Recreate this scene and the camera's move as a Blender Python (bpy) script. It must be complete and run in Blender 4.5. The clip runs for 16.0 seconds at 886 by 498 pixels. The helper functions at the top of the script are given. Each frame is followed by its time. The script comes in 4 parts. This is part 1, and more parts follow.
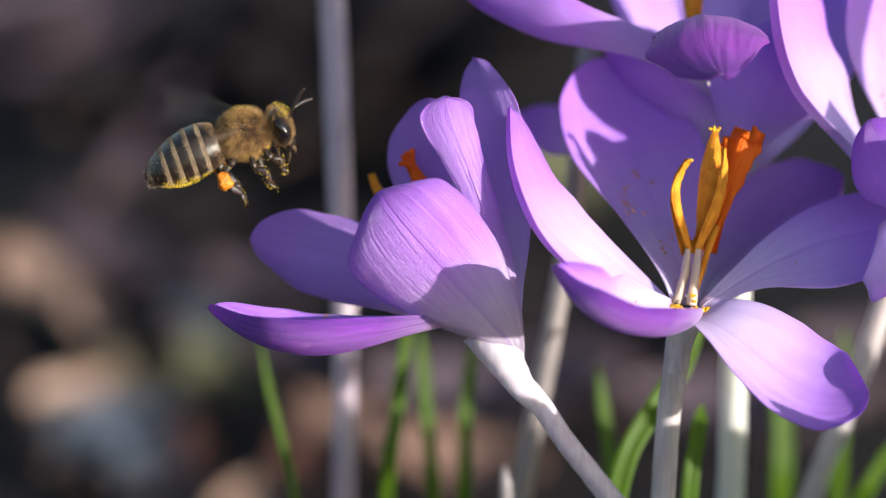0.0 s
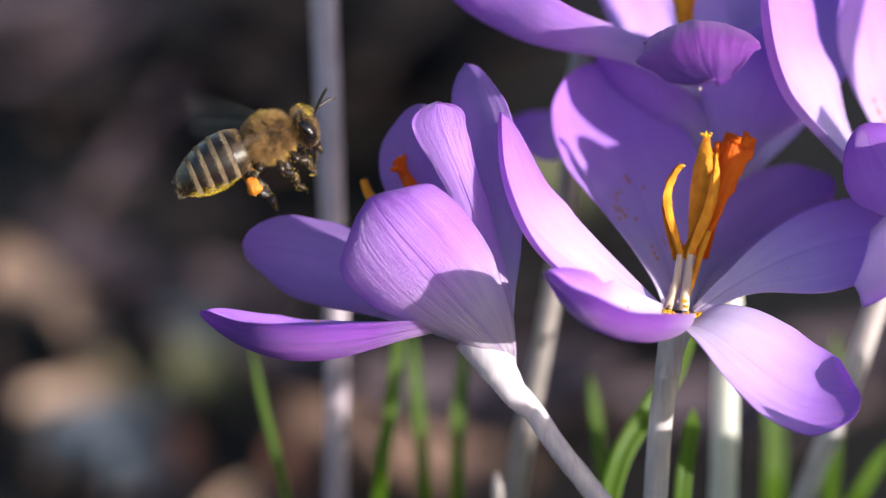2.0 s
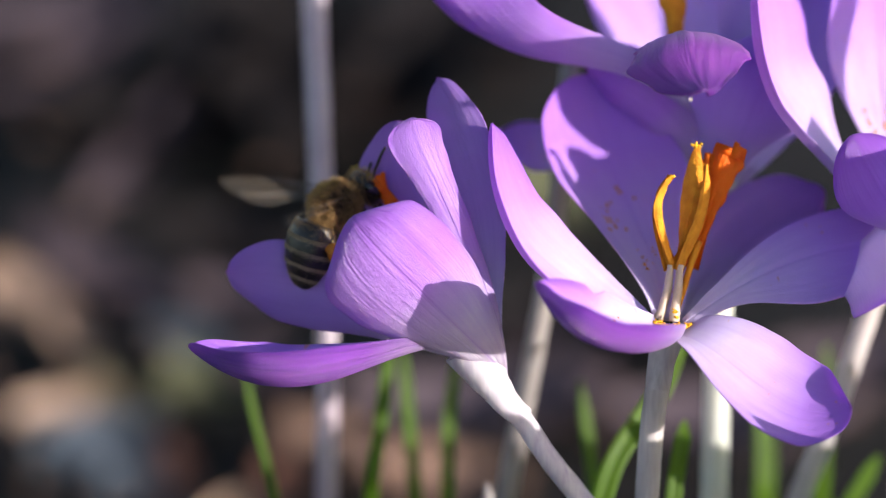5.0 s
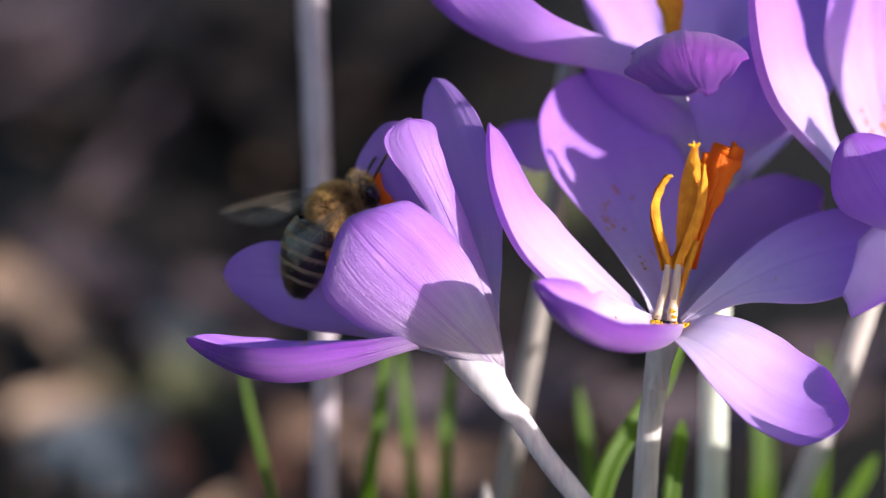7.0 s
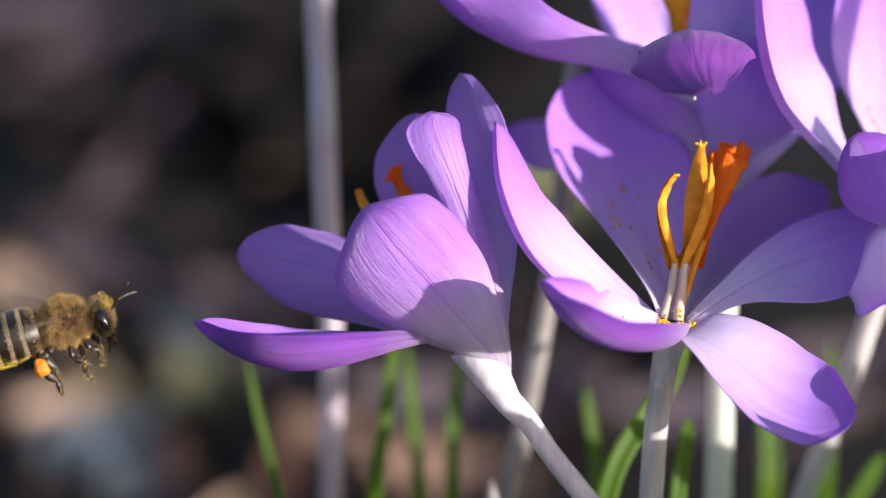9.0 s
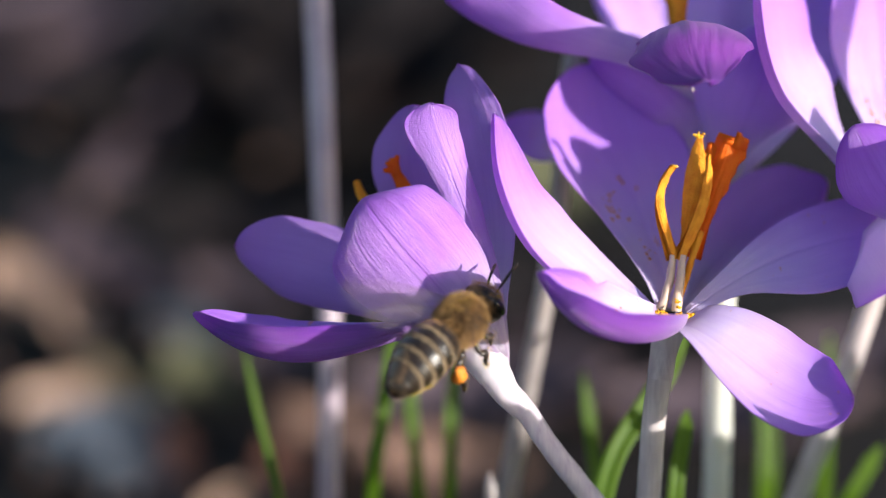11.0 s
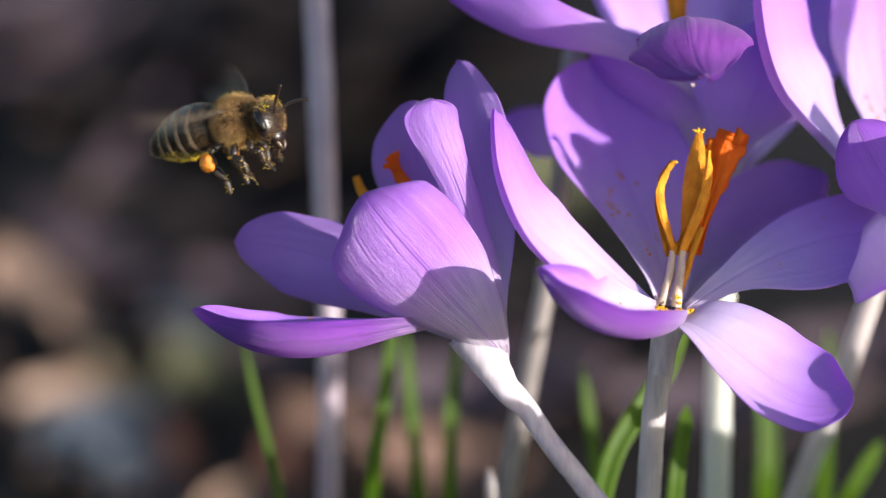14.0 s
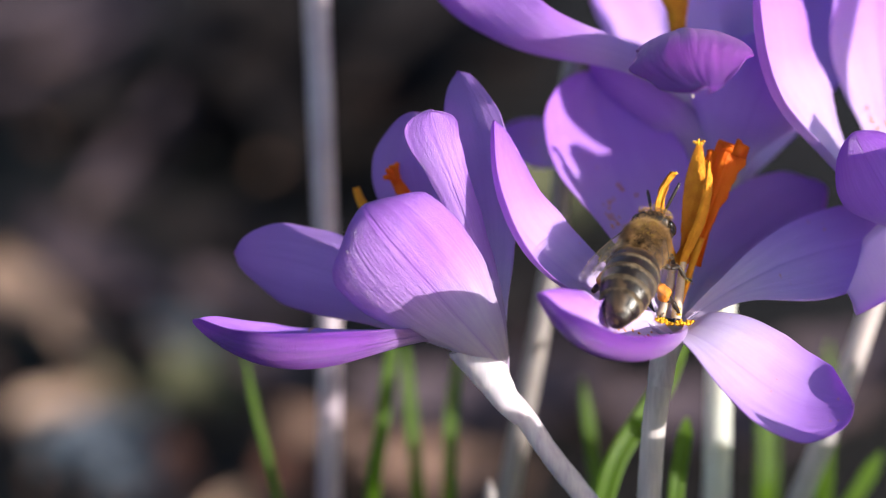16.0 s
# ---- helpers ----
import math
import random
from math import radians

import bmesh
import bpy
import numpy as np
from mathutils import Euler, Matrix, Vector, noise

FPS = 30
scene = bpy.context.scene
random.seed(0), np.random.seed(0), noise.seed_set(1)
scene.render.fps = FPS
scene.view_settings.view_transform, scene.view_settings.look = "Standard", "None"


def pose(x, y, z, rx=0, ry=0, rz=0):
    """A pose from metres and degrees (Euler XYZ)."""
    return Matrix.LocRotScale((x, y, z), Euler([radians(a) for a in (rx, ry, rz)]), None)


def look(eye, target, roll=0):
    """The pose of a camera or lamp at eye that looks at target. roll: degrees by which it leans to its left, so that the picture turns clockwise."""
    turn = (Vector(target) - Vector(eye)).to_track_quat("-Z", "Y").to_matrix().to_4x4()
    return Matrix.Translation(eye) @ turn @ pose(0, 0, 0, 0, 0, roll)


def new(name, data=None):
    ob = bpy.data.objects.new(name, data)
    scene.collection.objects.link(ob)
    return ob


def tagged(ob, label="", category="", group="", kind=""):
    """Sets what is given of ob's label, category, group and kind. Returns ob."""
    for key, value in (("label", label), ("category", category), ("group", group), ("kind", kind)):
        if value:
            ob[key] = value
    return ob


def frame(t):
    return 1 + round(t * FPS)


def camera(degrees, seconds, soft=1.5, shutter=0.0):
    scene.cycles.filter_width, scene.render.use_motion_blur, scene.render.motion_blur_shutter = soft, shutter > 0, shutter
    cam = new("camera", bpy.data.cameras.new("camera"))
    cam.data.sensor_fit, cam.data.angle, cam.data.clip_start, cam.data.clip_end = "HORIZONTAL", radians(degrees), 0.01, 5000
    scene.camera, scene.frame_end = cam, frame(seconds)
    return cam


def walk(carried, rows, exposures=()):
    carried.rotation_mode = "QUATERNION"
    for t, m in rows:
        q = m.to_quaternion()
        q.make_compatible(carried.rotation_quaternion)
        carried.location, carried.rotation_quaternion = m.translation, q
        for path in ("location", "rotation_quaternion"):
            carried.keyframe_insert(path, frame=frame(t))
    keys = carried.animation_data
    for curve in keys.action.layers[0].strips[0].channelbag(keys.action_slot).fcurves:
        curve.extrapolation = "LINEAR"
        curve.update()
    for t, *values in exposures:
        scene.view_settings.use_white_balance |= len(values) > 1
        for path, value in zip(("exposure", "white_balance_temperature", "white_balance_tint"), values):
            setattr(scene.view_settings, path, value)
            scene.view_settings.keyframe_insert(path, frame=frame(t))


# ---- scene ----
MM = 0.001
cam = camera(15.0, 16.0, soft=1.05, shutter=0.2)
cam.data.dof.use_dof = True
cam.data.dof.focus_distance = 0.2725
cam.data.dof.aperture_fstop = 13.5
EYE = (0.00000, -0.24989, 0.23653)
PAN = [  # seconds, tilt and turn in degrees
    (0.0, 64.692, 0.289),
    (0.5, 64.721, 0.173),
    (1.0, 64.759, 0.221),
    (1.5, 64.836, 0.164),
    (2.0, 64.788, 0.135),
    (2.5, 64.788, 0.010),
    (3.0, 64.817, 0.010),
    (3.5, 64.865, -0.029),
    (4.0, 64.856, -0.067),
    (4.2, 64.894, -0.038),
    (6.3, 65.000, -0.048),
    (6.5, 65.000, -0.048),
    (7.0, 64.971, -0.087),
    (7.5, 64.981, 0.010),
    (8.0, 65.000, 0.000),
    (8.5, 64.981, 0.010),
    (9.0, 64.952, 0.038),
    (9.2, 64.942, 0.038),
    (11.3, 64.788, 0.000),
    (11.5, 64.779, 0.000),
    (12.0, 64.731, 0.010),
    (12.5, 64.702, 0.000),
    (13.0, 64.731, -0.058),
    (13.5, 64.759, -0.096),
    (14.0, 64.731, 0.000),
    (14.5, 64.875, 0.029),
    (15.0, 64.904, 0.029),
    (15.5, 64.875, 0.029),
    (16.0, 64.923, 0.000),
]
walk(cam, [(t, pose(*EYE, tilt, 0, turn)) for t, tilt, turn in PAN])

# ---- light ----
SUN_WAY = Vector((0.83, -0.497, 0.258)).normalized()      # towards the sun
sun = new("sun", bpy.data.lights.new("sun", "SUN"))
sun.data.energy, sun.data.angle, sun.data.color = 5.0, radians(0.6), (1.0, 0.95, 0.88)
sun.matrix_world = look((0.5, -0.3, 0.5), Vector((0.5, -0.3, 0.5)) - SUN_WAY)
world = bpy.data.worlds.new("sky")
scene.world = world
world.use_nodes = True
sky = world.node_tree.nodes.new("ShaderNodeTexSky")
sky.sky_type, sky.sun_disc = "NISHITA", False
sky.sun_elevation = math.asin(SUN_WAY.z)
sky.sun_rotation = math.atan2(SUN_WAY.x, SUN_WAY.y)
world.node_tree.links.new(sky.outputs[0], world.node_tree.nodes["Background"].inputs[0])
world.node_tree.nodes["Background"].inputs[1].default_value = 0.14
scene.view_settings.exposure = 0.92


# ---- materials ----
class Mat:
    """A node material with short helpers."""

    def __init__(self, name):
        self.m = bpy.data.materials.new(name)
        self.m.use_nodes = True
        self.t = self.m.node_tree
        self.b = self.t.nodes["Principled BSDF"]
        self.out = self.t.nodes["Material Output"]

    def node(self, kind, **vals):
        n = self.t.nodes.new(kind)
        for k, v in vals.items():
            setattr(n, k, v)
        return n

    def link(self, a, b):
        self.t.links.new(a, b)

    def coords(self, which="Object"):
        return self.node("ShaderNodeTexCoord").outputs[which]

    def scaled(self, src, sc):
        n = self.node("ShaderNodeMapping")
        n.inputs["Scale"].default_value = sc
        self.link(src, n.inputs["Vector"])
        return n.outputs[0]

    def noise(self, src, scale, detail=4.0, rough=0.55):
        n = self.node("ShaderNodeTexNoise")
        n.inputs["Scale"].default_value, n.inputs["Detail"].default_value = scale, detail
        n.inputs["Roughness"].default_value = rough
        self.link(src, n.inputs["Vector"])
        return n.outputs["Fac"]

    def ramp(self, fac, stops):
        n = self.node("ShaderNodeValToRGB")
        el = n.color_ramp.elements
        while len(el) < len(stops):
            el.new(0.5)
        for e, (at, col) in zip(el, stops):
            e.position, e.color = at, (*col, 1)
        self.link(fac, n.inputs[0])
        return n.outputs["Color"]

    def mix(self, fac, a, b, blend="MIX"):
        n = self.node("ShaderNodeMix", data_type="RGBA", blend_type=blend)
        for src, sock in ((fac, n.inputs["Factor"]), (a, n.inputs["A"]), (b, n.inputs["B"])):
            if sock.type == "RGBA":
                sock = [s for s in n.inputs if s.name == sock.name and s.type == "RGBA"][0]
            if isinstance(src, bpy.types.NodeSocket):
                self.link(src, sock)
            elif isinstance(src, tuple):
                sock.default_value = (*src, 1)
            else:
                sock.default_value = src
        return [o for o in n.outputs if o.type == "RGBA"][0]

    def maths(self, op, a, b=0.0, clamp=False):
        n = self.node("ShaderNodeMath", operation=op, use_clamp=clamp)
        for src, sock in ((a, n.inputs[0]), (b, n.inputs[1])):
            if isinstance(src, bpy.types.NodeSocket):
                self.link(src, sock)
            else:
                sock.default_value = src
        return n.outputs[0]

    def bump(self, height, strength, distance):
        n = self.node("ShaderNodeBump")
        n.inputs["Strength"].default_value, n.inputs["Distance"].default_value = strength, distance
        self.link(height, n.inputs["Height"])
        self.link(n.outputs[0], self.b.inputs["Normal"])
        return n.outputs[0]

    def base(self, col, rough=0.5, spec=0.5):
        if isinstance(col, tuple):
            self.b.inputs["Base Color"].default_value = (*col, 1)
        else:
            self.link(col, self.b.inputs["Base Color"])
        self.b.inputs["Roughness"].default_value = rough
        self.b.inputs["Specular IOR Level"].default_value = spec
        return self

    def translucent(self, col, share, normal=None):
        n, s = self.node("ShaderNodeBsdfTranslucent"), self.node("ShaderNodeMixShader")
        if isinstance(col, tuple):
            n.inputs[0].default_value = (*col, 1)
        else:
            self.link(col, n.inputs[0])
        if normal:
            self.link(normal, n.inputs["Normal"])
        s.inputs[0].default_value = share
        self.link(self.b.outputs[0], s.inputs[1])
        self.link(n.outputs[0], s.inputs[2])
        self.link(s.outputs[0], self.out.inputs[0])
        return self


def petal_material(name, white, body, deep, glow, rough, share, specks=False, pale=0.16, rib_share=0.25, reach=0.34, veining=0.55, grain=0.7, spec=0.75, ridges=0.4, cycles=46, blotch=0.22, coat=0.0):
    m = Mat(name)
    uv = m.coords("UV")
    sep = m.node("ShaderNodeSeparateXYZ")
    m.link(uv, sep.inputs[0])
    along, across = sep.outputs[1], sep.outputs[0]
    vein = m.noise(m.scaled(uv, (cycles, 1.6, 1)), 1.0, 3.0)
    fine = m.noise(m.scaled(uv, (120, 3.5, 1)), 1.0, 2.0)
    broad = m.noise(m.scaled(uv, (7, 2.5, 1)), 1.0, 2.0)
    tint = m.ramp(along, [(0.0, white), (pale, white), (pale + reach, body), (0.72, body), (1.0, deep)])
    tint = m.mix(m.maths("MULTIPLY", m.ramp(vein, [(0.42, (0, 0, 0)), (0.66, (1, 1, 1))]), m.maths("MULTIPLY", along, veining)), tint, deep)
    tint = m.mix(m.maths("MULTIPLY", m.ramp(broad, [(0.4, (0, 0, 0)), (0.7, (1, 1, 1))]), blotch), tint, deep)
    edge = m.maths("POWER", m.maths("ABSOLUTE", m.maths("SUBTRACT", m.maths("MULTIPLY", across, 2.0), 1.0)), 4.0)
    tint = m.mix(m.maths("MULTIPLY", edge, m.maths("MULTIPLY", along, 0.75)), tint, deep)
    rib = m.maths("POWER", m.maths("SUBTRACT", 1.0, m.maths("ABSOLUTE", m.maths("SUBTRACT", m.maths("MULTIPLY", across, 2.0), 1.0))), 60.0)
    tint = m.mix(m.maths("MULTIPLY", rib, rib_share), tint, deep)
    if specks:
        dust = m.noise(m.coords(), 1500.0, 1.0)
        patch = m.noise(m.coords(), 260.0, 1.0)
        f = m.maths("MULTIPLY", m.ramp(dust, [(0.70, (0, 0, 0)), (0.74, (1, 1, 1))]), m.ramp(patch, [(0.52, (0, 0, 0)), (0.6, (1, 1, 1))]))
        tint = m.mix(m.maths("MULTIPLY", f, 0.8), tint, (0.75, 0.32, 0.02))
    cells = m.noise(m.coords(), 13000.0, 2.0)
    tint = m.mix(m.maths("MULTIPLY", m.ramp(cells, [(0.42, (0, 0, 0)), (0.68, (1, 1, 1))]), 0.19), tint, deep)
    blush = m.noise(m.coords(), 420.0, 3.0)
    tint = m.mix(m.maths("MULTIPLY", m.ramp(blush, [(0.42, (0, 0, 0)), (0.66, (1, 1, 1))]), 0.11), tint, deep)
    m.base(tint, rough, spec)
    m.b.inputs["Sheen Weight"].default_value, m.b.inputs["Sheen Roughness"].default_value = 0.10, 0.35
    m.b.inputs["Sheen Tint"].default_value = (1.0, 0.86, 1.0, 1)
    m.b.inputs["Coat Weight"].default_value, m.b.inputs["Coat Roughness"].default_value = coat, 0.14
    h = m.maths("ADD", m.maths("MULTIPLY", vein, ridges), m.maths("MULTIPLY", cells, grain))
    h = m.maths("ADD", h, m.maths("MULTIPLY", fine, ridges * 0.8))
    h = m.maths("ADD", h, m.maths("MULTIPLY", m.noise(m.coords(), 4200.0, 3.0), grain * 0.08))
    h = m.maths("SUBTRACT", h, m.maths("MULTIPLY", rib, rib_share))
    m.bump(h, 0.9, 0.0002)
    if coat:
        facets = m.node("ShaderNodeBump")
        facets.inputs["Strength"].default_value, facets.inputs["Distance"].default_value = 1.0, 0.00010
        m.link(m.noise(m.coords(), 6500.0, 2.0, 0.7), facets.inputs["Height"])
        m.link(facets.outputs[0], m.b.inputs["Coat Normal"])
    m.translucent(m.mix(m.maths("SUBTRACT", 1.0, along), glow, white), share)
    return m.m


INNER = petal_material("petal_inner", (0.81, 0.69, 0.94), (0.61, 0.30, 0.92), (0.42, 0.15, 0.77), (0.60, 0.24, 0.90), 0.33, 0.38, True, 0.25, reach=0.46, veining=0.35, grain=0.35)
# inner petal copy, whitened further up: the sun's brightness is in its colour
SUNLIT_IN = petal_material("sunlit_petal_inner", (0.81, 0.70, 0.93), (0.61, 0.31, 0.91), (0.42, 0.15, 0.77), (0.60, 0.24, 0.90), 0.33, 0.36, True, 0.29, reach=0.47, veining=0.3, grain=0.45)
OUTER = petal_material("petal_outer", (0.86, 0.79, 0.90), (0.62, 0.29, 0.88), (0.34, 0.08, 0.62), (0.56, 0.15, 0.82), 0.30, 0.36, False, 0.16, 0.45, ridges=0.8)
CUP_OUT = petal_material("cupped_petal_outer", (0.88, 0.80, 0.90), (0.66, 0.33, 0.90), (0.34, 0.08, 0.62), (0.58, 0.18, 0.84), 0.29, 0.38, False, 0.29, 0.6, reach=0.22, ridges=1.5, grain=0.8, spec=0.9, cycles=38, blotch=0.35)
GLOSS_OUT = petal_material("glossy_petal_outer", (0.80, 0.70, 0.86), (0.52, 0.25, 0.78), (0.34, 0.10, 0.62), (0.52, 0.15, 0.76), 0.24, 0.35, False, 0.10, 0.3, veining=0.4, grain=0.8, spec=1.0, coat=0.9)
SATIN_OUT = petal_material("satin_petal_outer", (0.80, 0.70, 0.86), (0.44, 0.10, 0.66), (0.12, 0.015, 0.33), (0.40, 0.08, 0.62), 0.28, 0.35, False, 0.12, 0.5, veining=1.3, ridges=2.4, grain=0.9, spec=0.8, cycles=24, blotch=0.5)
VIOLET_IN = petal_material("violet_petal_inner", (0.80, 0.74, 0.90), (0.57, 0.32, 0.80), (0.37, 0.18, 0.64), (0.46, 0.20, 0.70), 0.36, 0.40, False, 0.14)
VIOLET_OUT = petal_material("violet_petal_outer", (0.80, 0.74, 0.88), (0.58, 0.33, 0.90), (0.38, 0.15, 0.70), (0.48, 0.15, 0.78), 0.36, 0.40, False, 0.03, 0.4)
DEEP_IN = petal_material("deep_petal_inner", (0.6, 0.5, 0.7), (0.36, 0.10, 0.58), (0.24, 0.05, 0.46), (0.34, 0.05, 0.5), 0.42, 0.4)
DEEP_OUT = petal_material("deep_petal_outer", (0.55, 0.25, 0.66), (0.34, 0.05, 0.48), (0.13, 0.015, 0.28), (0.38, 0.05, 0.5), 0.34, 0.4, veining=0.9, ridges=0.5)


def stem_material(name, low, high, share):
    m = Mat(name)
    co = m.coords()
    streak = m.noise(m.scaled(co, (1, 1, 0.06)), 2400.0, 3.0)
    blot = m.noise(co, 220.0, 3.0)
    col = m.ramp(m.maths("ADD", m.maths("MULTIPLY", streak, 0.6), m.maths("MULTIPLY", blot, 0.4)), [(0.36, low), (0.62, high)])
    m.base(col, 0.38, 0.45)
    m.bump(streak, 0.4, 0.0001)
    m.translucent((0.75, 0.68, 0.72), share)
    return m.m


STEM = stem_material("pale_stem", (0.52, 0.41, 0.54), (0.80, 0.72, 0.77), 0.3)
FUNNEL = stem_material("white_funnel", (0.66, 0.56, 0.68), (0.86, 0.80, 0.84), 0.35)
# greyish stems, with part of the shade on them mixed into the colour
STEM_GREY_SHADE = stem_material("greyish_shade_stem", (0.40, 0.34, 0.35), (0.62, 0.56, 0.55), 0.25)
# whitish stem whose shaded upper part is put into a darker mauve
STEM_SHADE_MAUVE = stem_material("shade_mauve_stem", (0.33, 0.25, 0.32), (0.55, 0.46, 0.51), 0.25)
# stem colour darkened in place of shade falling on it
STEM_SHADED = stem_material("shaded_stem", (0.20, 0.17, 0.165), (0.33, 0.29, 0.28), 0.2)
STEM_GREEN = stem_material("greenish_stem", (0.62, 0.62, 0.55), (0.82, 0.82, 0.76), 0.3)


def leaf_material():
    m = Mat("crocus_leaf")
    uv = m.coords("UV")
    sep = m.node("ShaderNodeSeparateXYZ")
    m.link(uv, sep.inputs[0])
    mid = m.maths("POWER", m.maths("SUBTRACT", 1.0, m.maths("ABSOLUTE", m.maths("SUBTRACT", m.maths("MULTIPLY", sep.outputs[0], 2.0), 1.0))), 7.0)
    n = m.noise(m.scaled(uv, (20, 1.2, 1)), 1.0, 3.0)
    col = m.ramp(n, [(0.3, (0.042, 0.095, 0.006)), (0.7, (0.10, 0.175, 0.010))])
    col = m.mix(m.maths("MULTIPLY", mid, 0.2), col, (0.26, 0.38, 0.12))
    m.base(col, 0.45, 0.3)
    m.bump(n, 0.4, 0.0002)
    m.translucent((0.36, 0.53, 0.013), 0.5)
    return m.m


LEAF = leaf_material()


def grainy(name, stops, scale, rough, spec=0.5, bump=0.3, dist=0.0001, share=0.0, glow=(1, 1, 1), fine=0.0):
    m = Mat(name)
    co = m.coords()
    n = m.noise(co, scale, 5.0)
    m.base(m.ramp(n, stops), rough, spec)
    h = m.noise(co, fine, 3.0) if fine else n
    m.bump(h, bump, dist)
    if share:
        m.translucent(glow, share)
    return m.m


ANTHER = grainy("anther_pollen", [(0.3, (0.66, 0.21, 0.008)), (0.7, (0.86, 0.36, 0.02))], 900.0, 0.7, 0.3, 0.8, 0.0002, 0.15, (0.9, 0.35, 0.01), 5000.0)
STIGMA = grainy("orange_stigma", [(0.3, (0.80, 0.13, 0.003)), (0.7, (0.92, 0.24, 0.006))], 900.0, 0.55, 0.3, 0.8, 0.0002, 0.45, (0.98, 0.24, 0.006), 4000.0)
FILAMENT = grainy("pale_filament", [(0.3, (0.52, 0.38, 0.27)), (0.7, (0.68, 0.56, 0.48))], 700.0, 0.4, 0.4, 0.3, 0.0001, 0.3, (0.9, 0.8, 0.6))
POLLEN = grainy("loose_pollen", [(0.3, (0.68, 0.32, 0.01)), (0.7, (0.82, 0.47, 0.04))], 2500.0, 0.8, 0.2, 0.6, 0.0001)
SMEAR = grainy("smeared_pollen", [(0.3, (0.55, 0.19, 0.02)), (0.7, (0.66, 0.28, 0.06))], 2500.0, 0.8, 0.2, 0.6, 0.0001)
DEW = grainy("nectar_drop", [(0.3, (0.8, 0.62, 0.5)), (0.7, (0.9, 0.75, 0.6))], 900.0, 0.1, 0.6)


# ---- mesh helpers ----
def finish(bm, name, mats, smooth=True):
    me = bpy.data.meshes.new(name)
    bm.normal_update()
    bm.to_mesh(me)
    bm.free()
    for m in mats if isinstance(mats, (list, tuple)) else [mats]:
        me.materials.append(m)
    if smooth:
        me.polygons.foreach_set("use_smooth", [True] * len(me.polygons))
    return me


def part(name, bm, material, parent=None, label="", smooth=True):
    ob = new(name, finish(bm, name, material, smooth))
    if parent:
        ob.parent = parent
    return tagged(ob, label)


def thing(name, label, category, group="", at=(0, 0, 0)):
    ob = new(name)
    ob.empty_display_size = 0.005
    ob.location = at
    return tagged(ob, label, category, group)


def V(p):
    return Vector(p) * MM


def through_four(p, t):
    """A cubic that passes through four points."""
    a, b, c, d = p
    c1 = (-5 * a + 18 * b - 9 * c + 2 * d) / 6
    c2 = (2 * a - 9 * b + 18 * c - 5 * d) / 6
    s = 1 - t
    return s**3 * a + 3 * s * s * t * c1 + 3 * s * t * t * c2 + t**3 * d


def spline(pts, n):
    """A smooth line through any number of points, with tangents weighed by the distances between them."""
    k = len(pts)
    gaps = [max((b - a).length, 1e-9) for a, b in zip(pts, pts[1:])]
    slope = [(b - a) / g for a, b, g in zip(pts, pts[1:], gaps)]
    tan = [slope[0]] + [(slope[i - 1] * gaps[i] + slope[i] * gaps[i - 1]) / (gaps[i - 1] + gaps[i]) for i in range(1, k - 1)] + [slope[-1]]
    out = []
    for i in range(n + 1):
        f = i / n * (k - 1)
        j = min(int(f), k - 2)
        t, g = f - j, gaps[j]
        a, b = pts[j], pts[j + 1]
        out.append(a * (2 * t**3 - 3 * t * t + 1) + tan[j] * (g * (t**3 - 2 * t * t + t)) + b * (3 * t * t - 2 * t**3) + tan[j + 1] * (g * (t**3 - t * t)))
    return out


def skin(bm, rings, closed=True, caps=True, uvs=False):
    """Bridges rows of vertices."""
    layer = bm.loops.layers.uv.verify() if uvs else None
    rows = [[bm.verts.new(p) for p in r] for r in rings]
    n = len(rows[0])
    for i, (a, b) in enumerate(zip(rows, rows[1:])):
        for j in range(n if closed else n - 1):
            k = (j + 1) % n
            f = bm.faces.new((a[j], a[k], b[k], b[j]))
            if layer:
                w = n if closed else n - 1
                for l, (u, v) in zip(f.loops, ((j, i), (j + 1, i), (j + 1, i + 1), (j, i + 1))):
                    l[layer].uv = (u / w, v / (len(rows) - 1))
    if closed and caps:
        bm.faces.new(rows[0][::-1])
        bm.faces.new(rows[-1])
    return rows


def tube(bm, pts, radii, n=40, sides=14, flat=1.0, caps=True, org=Vector((0, 0, 0)), lumps=0.0):
    """A tapered tube along a smooth line; points in metres."""
    line = spline(pts, n)
    rad = [r.x for r in spline([Vector((r, 0, 0)) for r in radii], n)]
    side = None
    rings = []
    for i, p in enumerate(line):
        t = (line[min(i + 1, n)] - line[max(i - 1, 0)]).normalized()
        if side is None:
            side = t.orthogonal().normalized()
        side = (side - t * side.dot(t)).normalized()
        up = t.cross(side)
        ring = []
        for j in range(sides):
            a = j / sides * math.tau
            r = rad[i] * (1 + lumps * noise.noise((p * 900) + Vector((math.cos(a), math.sin(a), 0))))
            ring.append(p - org + side * math.cos(a) * r + up * math.sin(a) * r * flat)
        rings.append(ring)
    skin(bm, rings, True, caps, True)
    return bm


def ball(bm, centre, size, turn=None, seg=16, rings=10, mat=0):
    made = bmesh.ops.create_uvsphere(bm, u_segments=seg, v_segments=rings, radius=1.0)["verts"]
    m = Matrix.Translation(centre) @ (turn.to_matrix().to_4x4() if turn else Matrix()) @ Matrix.Diagonal((*size, 1))
    bmesh.ops.transform(bm, matrix=m, verts=made)
    if mat:
        for f in {f for v in made for f in v.link_faces}:
            f.material_index = mat
    return made


SURFACE = {}
PLACES = (0.0, 0.2, 0.4, 0.6, 0.8, 0.93, 1.0)


